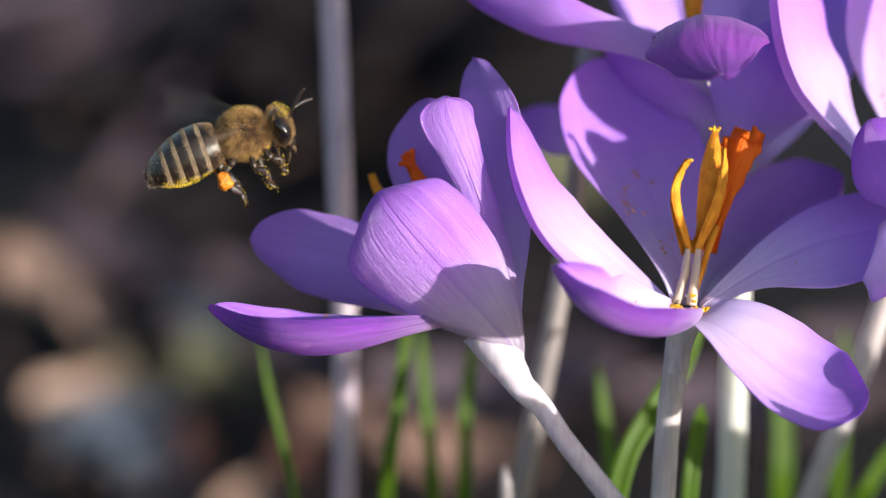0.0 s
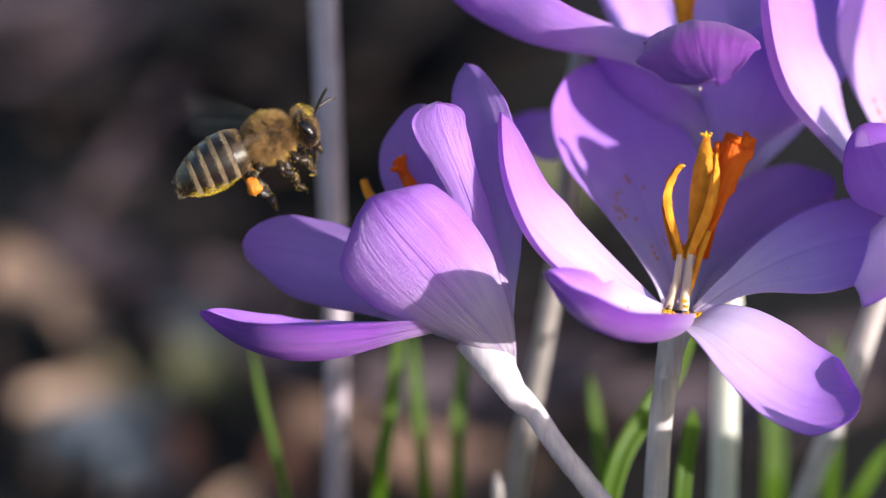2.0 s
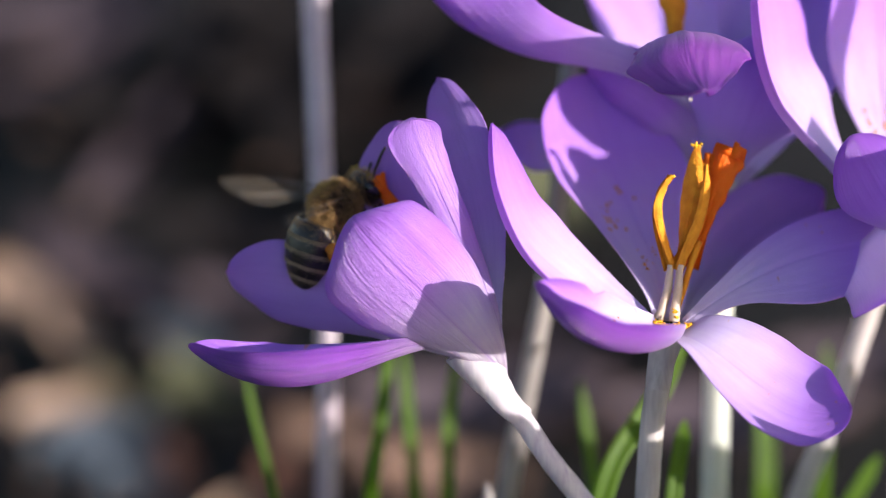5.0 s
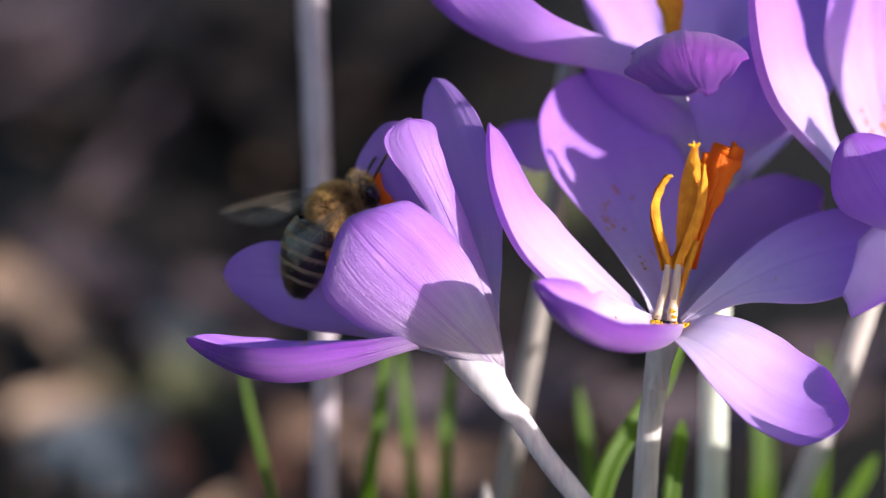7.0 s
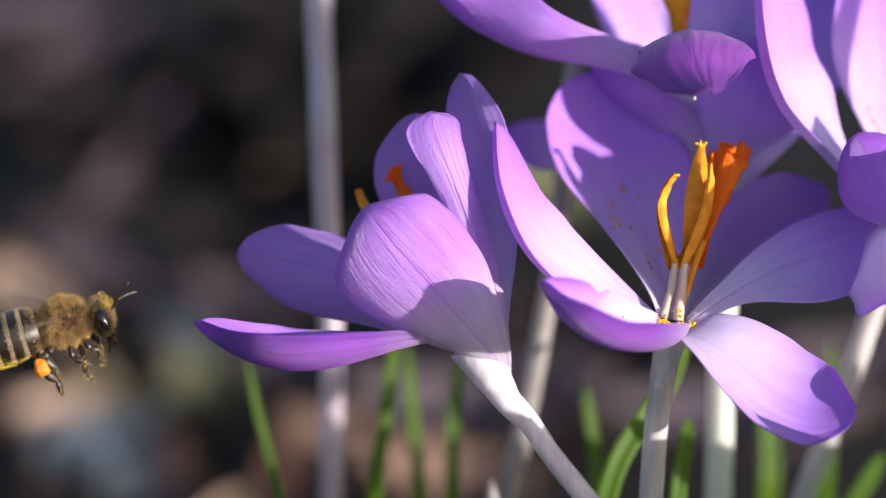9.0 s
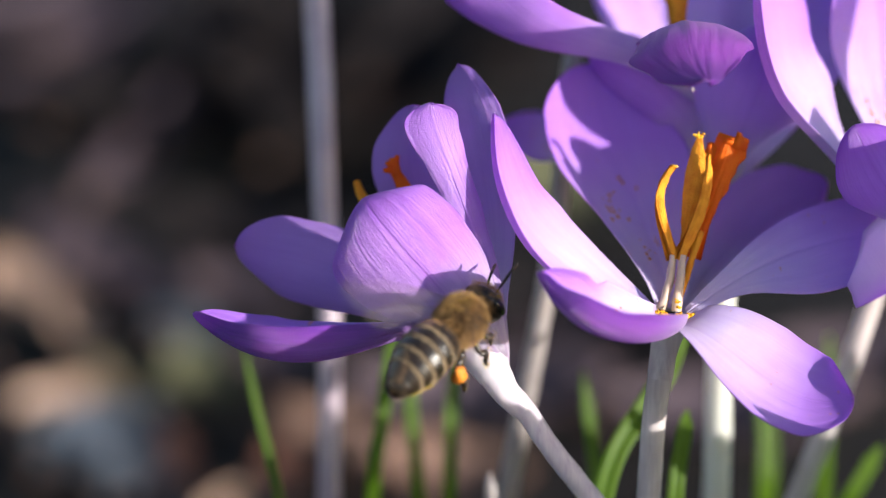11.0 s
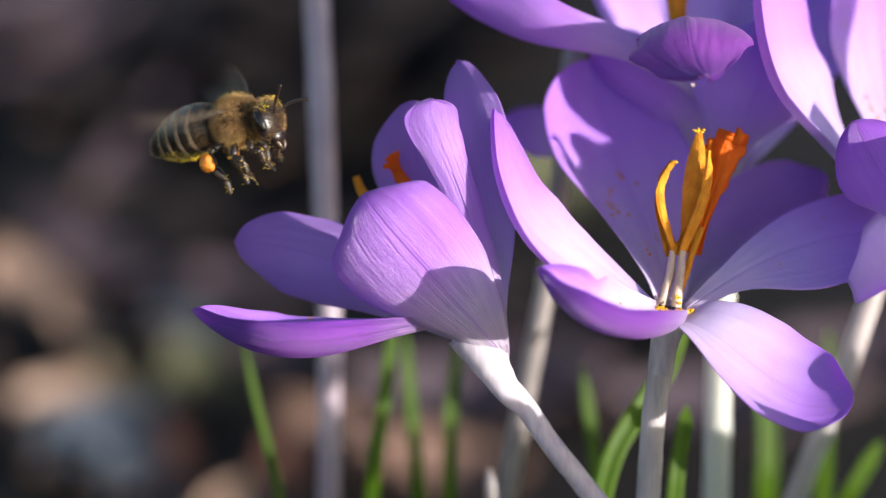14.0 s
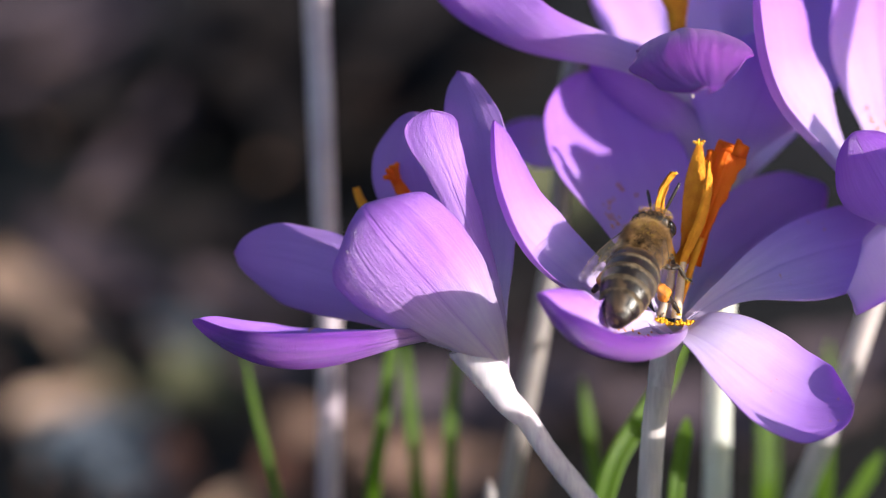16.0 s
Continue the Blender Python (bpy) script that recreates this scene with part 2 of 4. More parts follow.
def profile(h, u):
    """A smooth curve through six values from base to tip."""
    h = list(h) + [h[-1]]
    d = [(h[i + 1] - h[i]) / (PLACES[i + 1] - PLACES[i]) for i in range(6)]
    g = [d[0]] + [(a + b) / 2 for a, b in zip(d, d[1:])] + [d[-1]]
    j = max(i for i in range(6) if PLACES[i] <= u)
    w = PLACES[j + 1] - PLACES[j]
    t = (u - PLACES[j]) / w
    return h[j] * (2 * t**3 - 3 * t * t + 1) + g[j] * w * (t**3 - 2 * t * t + t) + h[j + 1] * (3 * t * t - 2 * t**3) + g[j + 1] * w * (t**3 - t * t)


def petal(name, pts, n0, n1, width, cup, parent, org, mats=None, wide=0.6, narrow=0.3, tip=0.62, curl=0.0, wave=0.12, seed=0, label="", thick=0.22, jag=0.0, halves=None, ribs=0.03):
    """A petal: a midrib through four points, an inner side that faces n0 at the base and n1 at the tip,
    a width in mm, and a half arc in radians (or one for each side) by which its sides rise towards the inner face.
    halves gives the two half widths, in mm, at six places from base to tip; ribs is the height of the long ridges."""
    p = [V(q) - org for q in pts]
    n0, n1 = Vector(n0), Vector(n1)
    nu, nv = 34, 48
    grid = []
    for i in range(nu + 1):
        u = 1 - (1 - i / nu) ** 1.5
        m = through_four(p, u)
        e = 0.01
        t = (through_four(p, min(u + e, 1)) - through_four(p, max(u - e, 0))).normalized()
        n = n0.lerp(n1, u)
        n = (n - t * n.dot(t)).normalized()
        s = t.cross(n)
        if u < wide:
            k = u / wide
            f = narrow + (1 - narrow) * (k * k * (3 - 2 * k))
        else:
            f = max(1 - ((u - wide) / (1 - wide)) ** 2, 0.0) ** tip
        sides = [width / 2 * f] * 2
        if halves:
            f = math.sqrt(max(1 - max((u - 0.8) / 0.2, 0.0) ** 2, 0.0))
            sides = [profile(h, u) * f for h in halves]
        arcs = [math.copysign(max(abs(c * (1 - curl * u)), 0.02), c) for c in (cup if isinstance(cup, tuple) else (cup, cup))]
        row = []
        for j in range(nv + 1):
            v = j / nv * 2 - 1
            a = arcs[v > 0] * v
            r = max(sides[v > 0] * MM, 0.00003) / arcs[v > 0]
            off = s * r * math.sin(a) + n * r * (1 - math.cos(a))
            q = Vector((u * 2.3 + seed * 7.1, v * 1.4 + seed, seed * 3.3))
            off += n * wave * MM * (noise.noise(q) * (0.3 + v * v) * u * 2.0 - 0.5 * math.exp(-(v * 9) ** 2) * (1 - u))
            off += s * wave * MM * 0.9 * noise.noise(Vector((u * 9, seed, v * 2))) * abs(v) ** 3 * f
            off += n * ribs * MM * (noise.noise(Vector((v * 8.5 + u * 1.5, u * 1.7, seed + 40))) + 0.6 * noise.noise(Vector((v * 17 - u, u * 2.5, seed + 50)))) * min(u * 3, 1)
            if jag:
                off += t * jag * MM * u**6 * noise.noise(Vector((v * 5.5, seed, 0)))
            row.append(m + off)
        grid.append(row)
    bm = bmesh.new()
    uv = bm.loops.layers.uv.verify()

    def normal(i, j):
        a = grid[min(i + 1, nu)][j] - grid[max(i - 1, 0)][j]
        b = grid[i][min(j + 1, nv)] - grid[i][max(j - 1, 0)]
        return a.cross(b).normalized()

    front = [[bm.verts.new(q) for q in r] for r in grid]
    back = []
    for i in range(nu + 1):
        row = []
        for j in range(nv + 1):
            v = abs(j / nv * 2 - 1)
            th = thick * MM * (1.25 - 0.95 * v**3) * (1.6 - 1.0 * i / nu)
            row.append(bm.verts.new(grid[i][j] + normal(i, j) * th))
        back.append(row)
    for layer, flip, mat in ((front, False, 0), (back, True, 1)):
        for i in range(nu):
            for j in range(nv):
                quad = [(i, j), (i, j + 1), (i + 1, j + 1), (i + 1, j)]
                if not flip:
                    quad.reverse()
                face = bm.faces.new([layer[a][b] for a, b in quad])
                face.material_index = mat
                for l, (a, b) in zip(face.loops, quad):
                    l[uv].uv = (b / nv, 1 - (1 - a / nu) ** 1.5)
    rim = [(0, j) for j in range(nv)] + [(i, nv) for i in range(nu)] + [(nu, j) for j in range(nv, 0, -1)] + [(i, 0) for i in range(nu, 0, -1)]
    for (a, b), (c, d) in zip(rim, rim[1:] + rim[:1]):
        face = bm.faces.new((front[a][b], front[c][d], back[c][d], back[a][b]))
        face.material_index = 1
        for l in face.loops:
            l[uv].uv = (b / nv, 1 - (1 - a / nu) ** 1.5)
    bmesh.ops.recalc_face_normals(bm, faces=bm.faces)
    ob = part(name, bm, mats or [INNER, OUTER], parent, label)
    SURFACE[ob] = grid
    return ob


def flare(pts, radii, parent, org, mat, name="flower_tube", label="pale floral tube", sides=20):
    ob = part(name, tube(bmesh.new(), [V(p) for p in pts], [r * MM for r in radii], 36, sides, 1.0, False, org, 0.06), mat, parent, label)
    return ob


def stem(pts, radii, parent, mat=None, label=""):
    return part("stem", tube(bmesh.new(), [V(p) for p in pts], [r * MM for r in radii], 48, 14, 1.0, True, Vector((0, 0, 0)), 0.05), mat or STEM, parent, label)


# ---- ground ----
def ground():
    m = Mat("shaded_woodland_soil")
    co = m.coords()
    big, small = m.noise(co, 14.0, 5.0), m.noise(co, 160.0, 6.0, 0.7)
    # soil tones lowered to carry the shade of the surroundings
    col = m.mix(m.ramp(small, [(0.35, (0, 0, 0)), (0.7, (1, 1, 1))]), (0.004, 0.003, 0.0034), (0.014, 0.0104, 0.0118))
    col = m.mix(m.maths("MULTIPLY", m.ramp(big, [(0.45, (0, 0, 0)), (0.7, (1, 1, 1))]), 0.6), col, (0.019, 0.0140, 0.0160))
    m.base(col, 0.9, 0.2)
    m.bump(small, 0.8, 0.004)
    bm = bmesh.new()
    xs = [-400, -60, -8, -2] + [-1 + 0.025 * i for i in range(81)] + [2, 8, 60, 400]
    ys = [-400, -60, -8, -2] + [-0.8 + 0.025 * i for i in range(89)] + [3, 8, 60, 400]
    rows = []
    for y in ys:
        rows.append([Vector((x, y, -0.004 + (0.006 * noise.fractal(Vector((x * 9, y * 9, 0)), 1.0, 2.0, 3) if abs(x) < 1 and abs(y) < 1.3 else 0))) for x in xs])
    skin(bm, rows, False)
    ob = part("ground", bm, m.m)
    bmesh_normals_up(ob)
    return tagged(ob, "bare woodland soil coloured darker for shade, with leaf litter", "ground", kind="structure")


def bmesh_normals_up(ob):
    if ob.data.polygons[0].normal.z < 0:
        ob.data.flip_normals()


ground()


def litter_material(name, low, high, spec=0.3):
    return grainy(name, [(0.3, low), (0.7, high)], 120.0, 0.8, spec, 0.7, 0.0006, 0.12, high, 700.0)


LITTER = {
    "brown": litter_material("brown_dead_leaf", (0.10, 0.058, 0.044), (0.18, 0.108, 0.083)),
    "tan": litter_material("tan_dead_leaf", (0.22, 0.145, 0.108), (0.38, 0.26, 0.20)),
    "grey": litter_material("slate_grey_leaf", (0.026, 0.034, 0.048), (0.055, 0.068, 0.092)),
    # near-black leaves that stand in for deep shade on the ground
    "dark": litter_material("shade_dark_leaf", (0.006, 0.0046, 0.0054), (0.0125, 0.0096, 0.011), 0.15),
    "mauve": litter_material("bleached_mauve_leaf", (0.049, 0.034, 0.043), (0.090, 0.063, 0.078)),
    "rust": litter_material("rusty_dead_leaf", (0.10, 0.04, 0.028), (0.20, 0.085, 0.06)),
    "moss": litter_material("olive_dead_leaf", (0.09, 0.075, 0.045), (0.16, 0.13, 0.08)),
    "green": litter_material("moss_green_leaf", (0.045, 0.047, 0.024), (0.078, 0.080, 0.042)),
}


def dead_leaf(colour, x, y, length, width, turn, lift, seed, tilt=0.0, label=""):
    """A curled dead leaf that lies on the soil."""
    bm = bmesh.new()
    nu, nv = 14, 8
    for side in (0, 1):
        rows = []
        for i in range(nu + 1):
            u = i / nu
            w = width / 2 * (math.sin(math.pi * min(max(u, 0.02), 0.98)) ** 0.7) * (1 + 0.18 * noise.noise(Vector((u * 9, seed, 1))))
            row = []
            for j in range(nv + 1):
                v = j / nv * 2 - 1
                z = 0.25 * width * v * v + 0.10 * length * (2 * u - 1) ** 2 + 0.08 * width * noise.noise(Vector((u * 3, v * 2, seed)))
                row.append(Vector(((u - 0.5) * length, v * w, z - 0.5 * side)) * MM)
            rows.append(row if not side else row[::-1])
        skin(bm, rows, False)
    bmesh.ops.remove_doubles(bm, verts=bm.verts, dist=1e-6)
    ob = part("dead_leaf", bm, LITTER[colour])
    ob.matrix_world = pose(x * MM, y * MM, lift * MM, tilt, 0, turn)
    rib = tube(bmesh.new(), [Vector(((u - 0.5) * length * 1.12, 0, 0.1 * length * (2 * u - 1) ** 2 + 0.1)) * MM for u in (0, 0.25, 0.5, 0.75, 0.96)], [0.7 * MM, 0.6 * MM, 0.5 * MM, 0.35 * MM, 0.15 * MM], 16, 6)
    part("midrib", rib, LITTER["brown"], ob)
    names = {"brown": "curled brown dead leaf on the soil", "tan": "dry tan dead leaf lit by the sun", "grey": "slate-grey weathered leaf on the soil",
             "dark": "near-black leaf put in for deep shade on the soil", "mauve": "bleached grey-mauve dead leaf on soil", "green": "mossy green leaf among the litter",
             "rust": "rust-brown dead leaf on the soil", "moss": "olive-brown faded leaf on the soil"}
    return tagged(ob, names[colour], "dead leaf", "leaf litter")


LITTER_AT = [
    ("grey", -49.5, 174.4, 22, 16, 40, 5),
    ("brown", -14.2, 176.4, 20, 14, -20, 4),
    ("mauve", -53.7, 283.1, 46, 9, 75, 4),
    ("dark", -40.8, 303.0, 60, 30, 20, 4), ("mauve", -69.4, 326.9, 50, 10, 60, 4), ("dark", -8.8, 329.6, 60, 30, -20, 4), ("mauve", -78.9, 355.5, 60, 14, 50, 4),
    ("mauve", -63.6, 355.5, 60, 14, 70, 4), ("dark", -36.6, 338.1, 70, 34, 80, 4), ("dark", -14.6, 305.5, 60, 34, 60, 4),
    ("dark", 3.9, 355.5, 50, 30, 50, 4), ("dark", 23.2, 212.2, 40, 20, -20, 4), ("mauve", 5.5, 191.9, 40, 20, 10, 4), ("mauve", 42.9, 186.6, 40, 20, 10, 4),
    ("green", 20.6, 266.6, 40, 24, 30, 4), ("mauve", 12.8, 216.0, 16, 16, 60, 4), ("brown", -0.3, 169.7, 24, 14, 10, 4), ("mauve", 65.0, 204.7, 30, 16, 10, 4),
    ("tan", -67.0, 228.5, 20, 12, -51, 4),
    ("tan", -56.8, 216.0, 19, 7, -55, 4),
    ("mauve", -53.4, 233.5, 45, 15, -52, 4),
    ("dark", -47.7, 217.4, 18, 11, -23, 4),
    ("grey", -38.4, 209.6, 16, 12, -25, 4),
    ("green", -36.6, 196.5, 12, 16, 22, 4),
    ("moss", -48.5, 196.1, 12, 8, -27, 4),
    ("dark", -66.2, 199.9, 18, 9, -65, 4),
    ("tan", -55.9, 183.7, 17, 16, 56, 4),
    ("grey", -46.9, 175.2, 22, 15, 57, 4),
    ("grey", -43.8, 165.9, 11, 13, 38, 4),
    ("rust", -38.8, 174.3, 14, 6, -73, 4),
    ("tan", -30.9, 157.9, 12, 6, 63, 4),
    ("brown", -22.2, 183.6, 9, 10, -34, 4),
    ("brown", -61.7, 179.0, 21, 5, -70, 4),
    ("mauve", -26.0, 202.6, 16, 10, -46, 4),
    ("mauve", -32.1, 227.9, 19, 11, -25, 4),
    ("mauve", -54.7, 236.2, 17, 13, -29, 4),
    ("brown", -14.9, 171.7, 8, 8, -37, 4),
    ("rust", -22.5, 170.0, 10, 6, -54, 4),
    ("dark", -33.7, 249.0, 24, 18, -21, 4),
]
for colour, x, y, length, width, turn, lift in LITTER_AT:
    ob = dead_leaf(colour, x, y, length, width, turn, lift - 0.08 * width - 0.03 * length, x * 0.37 + y)
    if colour not in ("dark", "mauve"):
        ob.matrix_world = Matrix.Translation(ob.location) @ Matrix.Rotation(radians(13), 4, Vector((0.5, 0.83, 0))) @ Matrix.Translation(-ob.location) @ ob.matrix_world

# ---- the leaning crocus ----
LEAN_AT = V((4.91, -4.09, 111.23))
leaning = thing("crocus", "open mauve crocus leaning aside on a white tube", "crocus flower", "crocuses")
lean_tube = flare([(6.50, -5.50, 107.00), (5.40, -5.40, 108.20), (4.35, -4.85, 109.70), (3.42, -4.30, 111.30), (2.60, -3.70, 112.90)], [0.95, 1.08, 1.38, 1.85, 2.35], leaning, LEAN_AT, FUNNEL)
lean_tube.location = LEAN_AT
stem([(4.60, -4.98, 109.35), (6.31, -5.35, 107.45), (8.66, -5.84, 103.92), (12.03, -5.39, 98.98), (14.81, -4.27, 94.28), (16.54, -3.14, -6.0)], [0.7, 0.9, 0.88, 0.9, 1.0, 1.2], leaning, STEM, "white stem flushed with lilac")
petal("petal", [(4.78, -4.55, 111.40), (1.02, -6.92, 117.18), (-3.52, -7.06, 122.79), (-6.30, -4.63, 125.54)], (0.076, 0.968, -0.239), (0.077, 0.910, -0.406), 12.2, 0.93, lean_tube, LEAN_AT, [INNER, CUP_OUT], seed=1, curl=0.21, halves=((0.61, 2.95, 4.89, 5.45, 5.00, 4.50), (1.36, 3.19, 5.67, 6.80, 6.10, 4.50)), ribs=0.05)
lip = petal("petal", [(4.24, -4.19, 113.00), (-3.56, -6.00, 114.03), (-11.25, -7.88, 112.99), (-20.15, -5.40, 115.71)], (-0.018, 0.526, 0.850), (0.304, 0.136, 0.943), 11.0, (1.26, 0.81), lean_tube, LEAN_AT, [INNER, SATIN_OUT], seed=2, curl=-0.07, halves=((0.30, 0.79, 2.92, 5.54, 5.84, 4.62), (0.56, 1.17, 3.18, 5.06, 5.12, 4.35)), ribs=0.11)
petal("petal", [(2.90, -2.14, 110.73), (-4.27, -0.73, 115.15), (-10.46, 1.82, 116.97), (-17.26, 3.37, 117.65)], (-0.526, -0.500, 0.679), (-0.866, -0.417, 0.286), 7.1, (-0.48, -0.15), lean_tube, LEAN_AT, [VIOLET_IN, OUTER], seed=3, curl=-0.26, halves=((0.29, 1.72, 2.95, 3.89, 3.86, 2.87), (0.38, 1.00, 2.19, 3.24, 3.08, 2.98)))
petal("petal", [(4.58, -1.19, 110.36), (0.37, 4.06, 118.55), (-2.08, 6.36, 122.51), (-2.05, 6.90, 128.75)], (-0.197, -0.914, 0.355), (-0.228, -0.839, 0.492), 7.7, -0.56, lean_tube, LEAN_AT, [VIOLET_IN, OUTER], seed=4, curl=0.21, halves=((1.35, 1.64, 2.48, 3.81, 3.92, 3.10), (0.26, 1.66, 3.26, 3.85, 3.63, 3.84)))
petal("petal", [(4.88, -3.84, 109.71), (3.16, -3.00, 119.73), (0.60, -1.30, 126.99), (-0.95, 0.26, 131.77)], (-0.370, 0.827, -0.414), (-0.189, 0.931, -0.284), 5.3, (0.20, 0.15), lean_tube, LEAN_AT, [INNER, GLOSS_OUT], wave=0.25, seed=5, curl=-0.03, halves=((0.60, 1.00, 1.15, 1.35, 1.80, 2.30), (0.90, 1.40, 1.40, 1.60, 2.30, 3.00)), ribs=0.03)
petal("petal", [(4.64, -3.50, 110.52), (4.01, 0.96, 119.07), (2.98, 4.23, 125.62), (1.19, 8.71, 131.64)], (-0.824, -0.533, 0.190), (-0.594, -0.729, 0.341), 6.4, -0.30, lean_tube, LEAN_AT, [VIOLET_IN, OUTER], seed=6, halves=((0.39, 1.68, 2.68, 3.13, 3.29, 3.27), (0.36, 1.57, 2.74, 3.30, 2.90, 2.30)))
part("style", tube(bmesh.new(), [V((3.98, -3.50, 112.49)), V((0.75, 1.30, 116.87)), V((-2.81, 4.75, 121.67)), V((-3.94, 5.75, 123.33)), V((-4.22, 6.06, 124.47))], [0.3 * MM, 0.4 * MM, 0.62 * MM, 0.5 * MM, 0.32 * MM], 30, 10, 0.7, True, LEAN_AT, 0.25), STIGMA, lean_tube, "orange feathered stigma")
for tip in ((-4.68, 5.53, 124.29), (-3.80, 6.50, 124.48), (-4.87, 5.07, 123.78)):
    part("stigma_lobe", tube(bmesh.new(), [V((-3.66, 5.53, 122.86)), (V((-3.94, 5.71, 123.50)) + V(tip)) / 2, V(tip)], [0.34 * MM, 0.26 * MM, 0.2 * MM], 12, 8, 0.8, True, LEAN_AT, 0.3), STIGMA, lean_tube)
part("anther", tube(bmesh.new(), [V((3.89, -3.50, 112.49)), V((-1.59, 1.55, 116.23)), V((-6.09, 5.96, 119.77)), V((-6.91, 7.02, 120.85)), V((-7.29, 7.46, 121.79))], [0.25 * MM, 0.3 * MM, 0.5 * MM, 0.4 * MM, 0.28 * MM], 30, 10, 0.7, True, LEAN_AT, 0.25), ANTHER, lean_tube, "yellow pollen-dusted anther")

# ---- the upright crocus ----
UP_AT = V((18.89, -2.62, 114.38))
upright = thing("crocus", "wide-open lilac crocus with orange stigma", "crocus flower", "crocuses")
up_tube = flare([(17.82, -4.34, 109.27), (18.17, -3.53, 111.72), (18.53, -3.14, 113.03), (18.80, -2.88, 113.83)], [1.05, 1.12, 1.3, 1.5], upright, UP_AT, STEM_GREY_SHADE)
up_tube.location = UP_AT
stem([(18.12, -3.72, 111.56), (17.82, -4.30, 109.36), (17.54, -4.08, 106.52), (17.16, -4.51, 98.49), (17.03, -4.14, -6.0)], [0.8, 1.0, 1.0, 1.0, 1.3], upright, STEM_GREY_SHADE, "translucent mauve-white stem")
show = petal("petal", [(18.38, -2.49, 114.91), (17.17, 5.28, 117.98), (14.42, 13.01, 121.94), (12.98, 18.85, 127.62)], (0.348, -0.740, 0.576), (0.307, -0.833, 0.460), 12.7, 0.57, up_tube, UP_AT, seed=11, curl=-0.06, halves=((1.54, 3.41, 4.83, 6.47, 6.10, 5.20), (1.11, 2.82, 4.82, 6.19, 5.32, 4.86)))
petal("petal", [(18.58, -5.32, 114.32), (11.85, -2.31, 117.26), (6.44, -1.75, 122.32), (4.29, 3.79, 129.35)], (0.593, -0.227, 0.773), (0.830, -0.427, 0.360), 8.8, (0.81, 0.50), up_tube, UP_AT, [SUNLIT_IN, OUTER], seed=12, curl=-0.30, halves=((0.57, 2.19, 3.73, 4.60, 3.40, 2.67), (0.40, 2.22, 3.67, 4.23, 3.54, 3.26)))
sill = petal("petal", [(18.54, -3.77, 113.97), (15.10, -10.31, 116.36), (11.14, -13.21, 118.64), (7.42, -12.58, 122.81)], (0.186, 0.172, 0.967), (0.632, 0.049, 0.774), 10.3, (1.52, 1.37), up_tube, UP_AT, [INNER, SATIN_OUT], seed=13, ribs=0.06, curl=-0.22, halves=((1.47, 3.97, 5.38, 4.39, 3.71, 1.99), (2.08, 3.70, 4.88, 4.23, 4.16, 3.98)))
petal("petal", [(18.98, -4.27, 114.18), (22.96, -7.63, 113.67), (27.68, -9.85, 110.93), (32.77, -11.56, 111.15)], (0.360, -0.430, 0.820), (0.427, -0.497, 0.755), 10.2, (0.44, 0.58), up_tube, UP_AT, [SUNLIT_IN, SATIN_OUT], seed=14, curl=0.13, halves=((2.29, 3.70, 4.75, 4.96, 4.49, 4.07), (0.79, 2.54, 4.32, 5.27, 4.82, 3.63)), ribs=0.05)
petal("petal", [(20.01, -3.14, 114.66), (26.64, -0.07, 117.68), (33.37, 3.07, 118.47), (40.59, 3.03, 119.24)], (-0.106, -0.563, 0.820), (-0.086, -0.465, 0.881), 8.6, 0.04, up_tube, UP_AT, seed=15, curl=0.31, halves=((0.48, 1.53, 2.90, 3.94, 3.86, 3.13), (0.44, 1.65, 4.40, 4.69, 3.78, 2.99)))
petal("petal", [(19.77, -1.80, 112.91), (23.07, 5.22, 115.53), (28.85, 11.59, 116.97), (32.75, 12.82, 119.29)], (-0.380, -0.701, 0.603), (-0.453, -0.643, 0.618), 7.9, 0.86, up_tube, UP_AT, [VIOLET_IN, OUTER], seed=16, curl=-0.13, halves=((0.83, 0.92, 3.29, 4.58, 3.59, 2.29), (0.68, 3.05, 3.50, 3.30, 3.30, 3.83)))


def stamen(pts, radii, mat, name, label, flat=0.6):
    part(name, tube(bmesh.new(), [V(p) for p in pts], [r * MM for r in radii], 34, 12, flat, True, UP_AT, 0.22), mat, up_tube, label)


stamen([(17.86, -2.69, 114.77), (18.51, -1.75, 116.79), (18.83, -0.81, 118.80)], [0.42, 0.38, 0.3], FILAMENT, "filament", "white filament", 0.9)
stamen([(19.09, -3.03, 114.74), (19.36, -2.02, 116.92), (19.61, -0.90, 118.84)], [0.44, 0.4, 0.32], FILAMENT, "filament", "white filament", 0.9)
stamen([(19.42, -1.84, 115.39), (19.99, -0.92, 116.90), (20.62, 0.23, 118.67), (21.20, 1.19, 120.01)], [0.26, 0.3, 0.34, 0.36], ANTHER, "style", "golden style", 0.9)
TO_FRONT = (0.0, -0.906, 0.423)


def anther(pts, face, halves, label, seed, arc=-0.8):
    """A flattened anther: a lengthwise strap that bulges to one side, with a groove and rolled edges."""
    return petal("anther", pts, face, face, 1.0, arc, up_tube, UP_AT, [ANTHER, ANTHER], wave=0.1, seed=seed, label=label, thick=0.42, halves=halves, ribs=0.015)


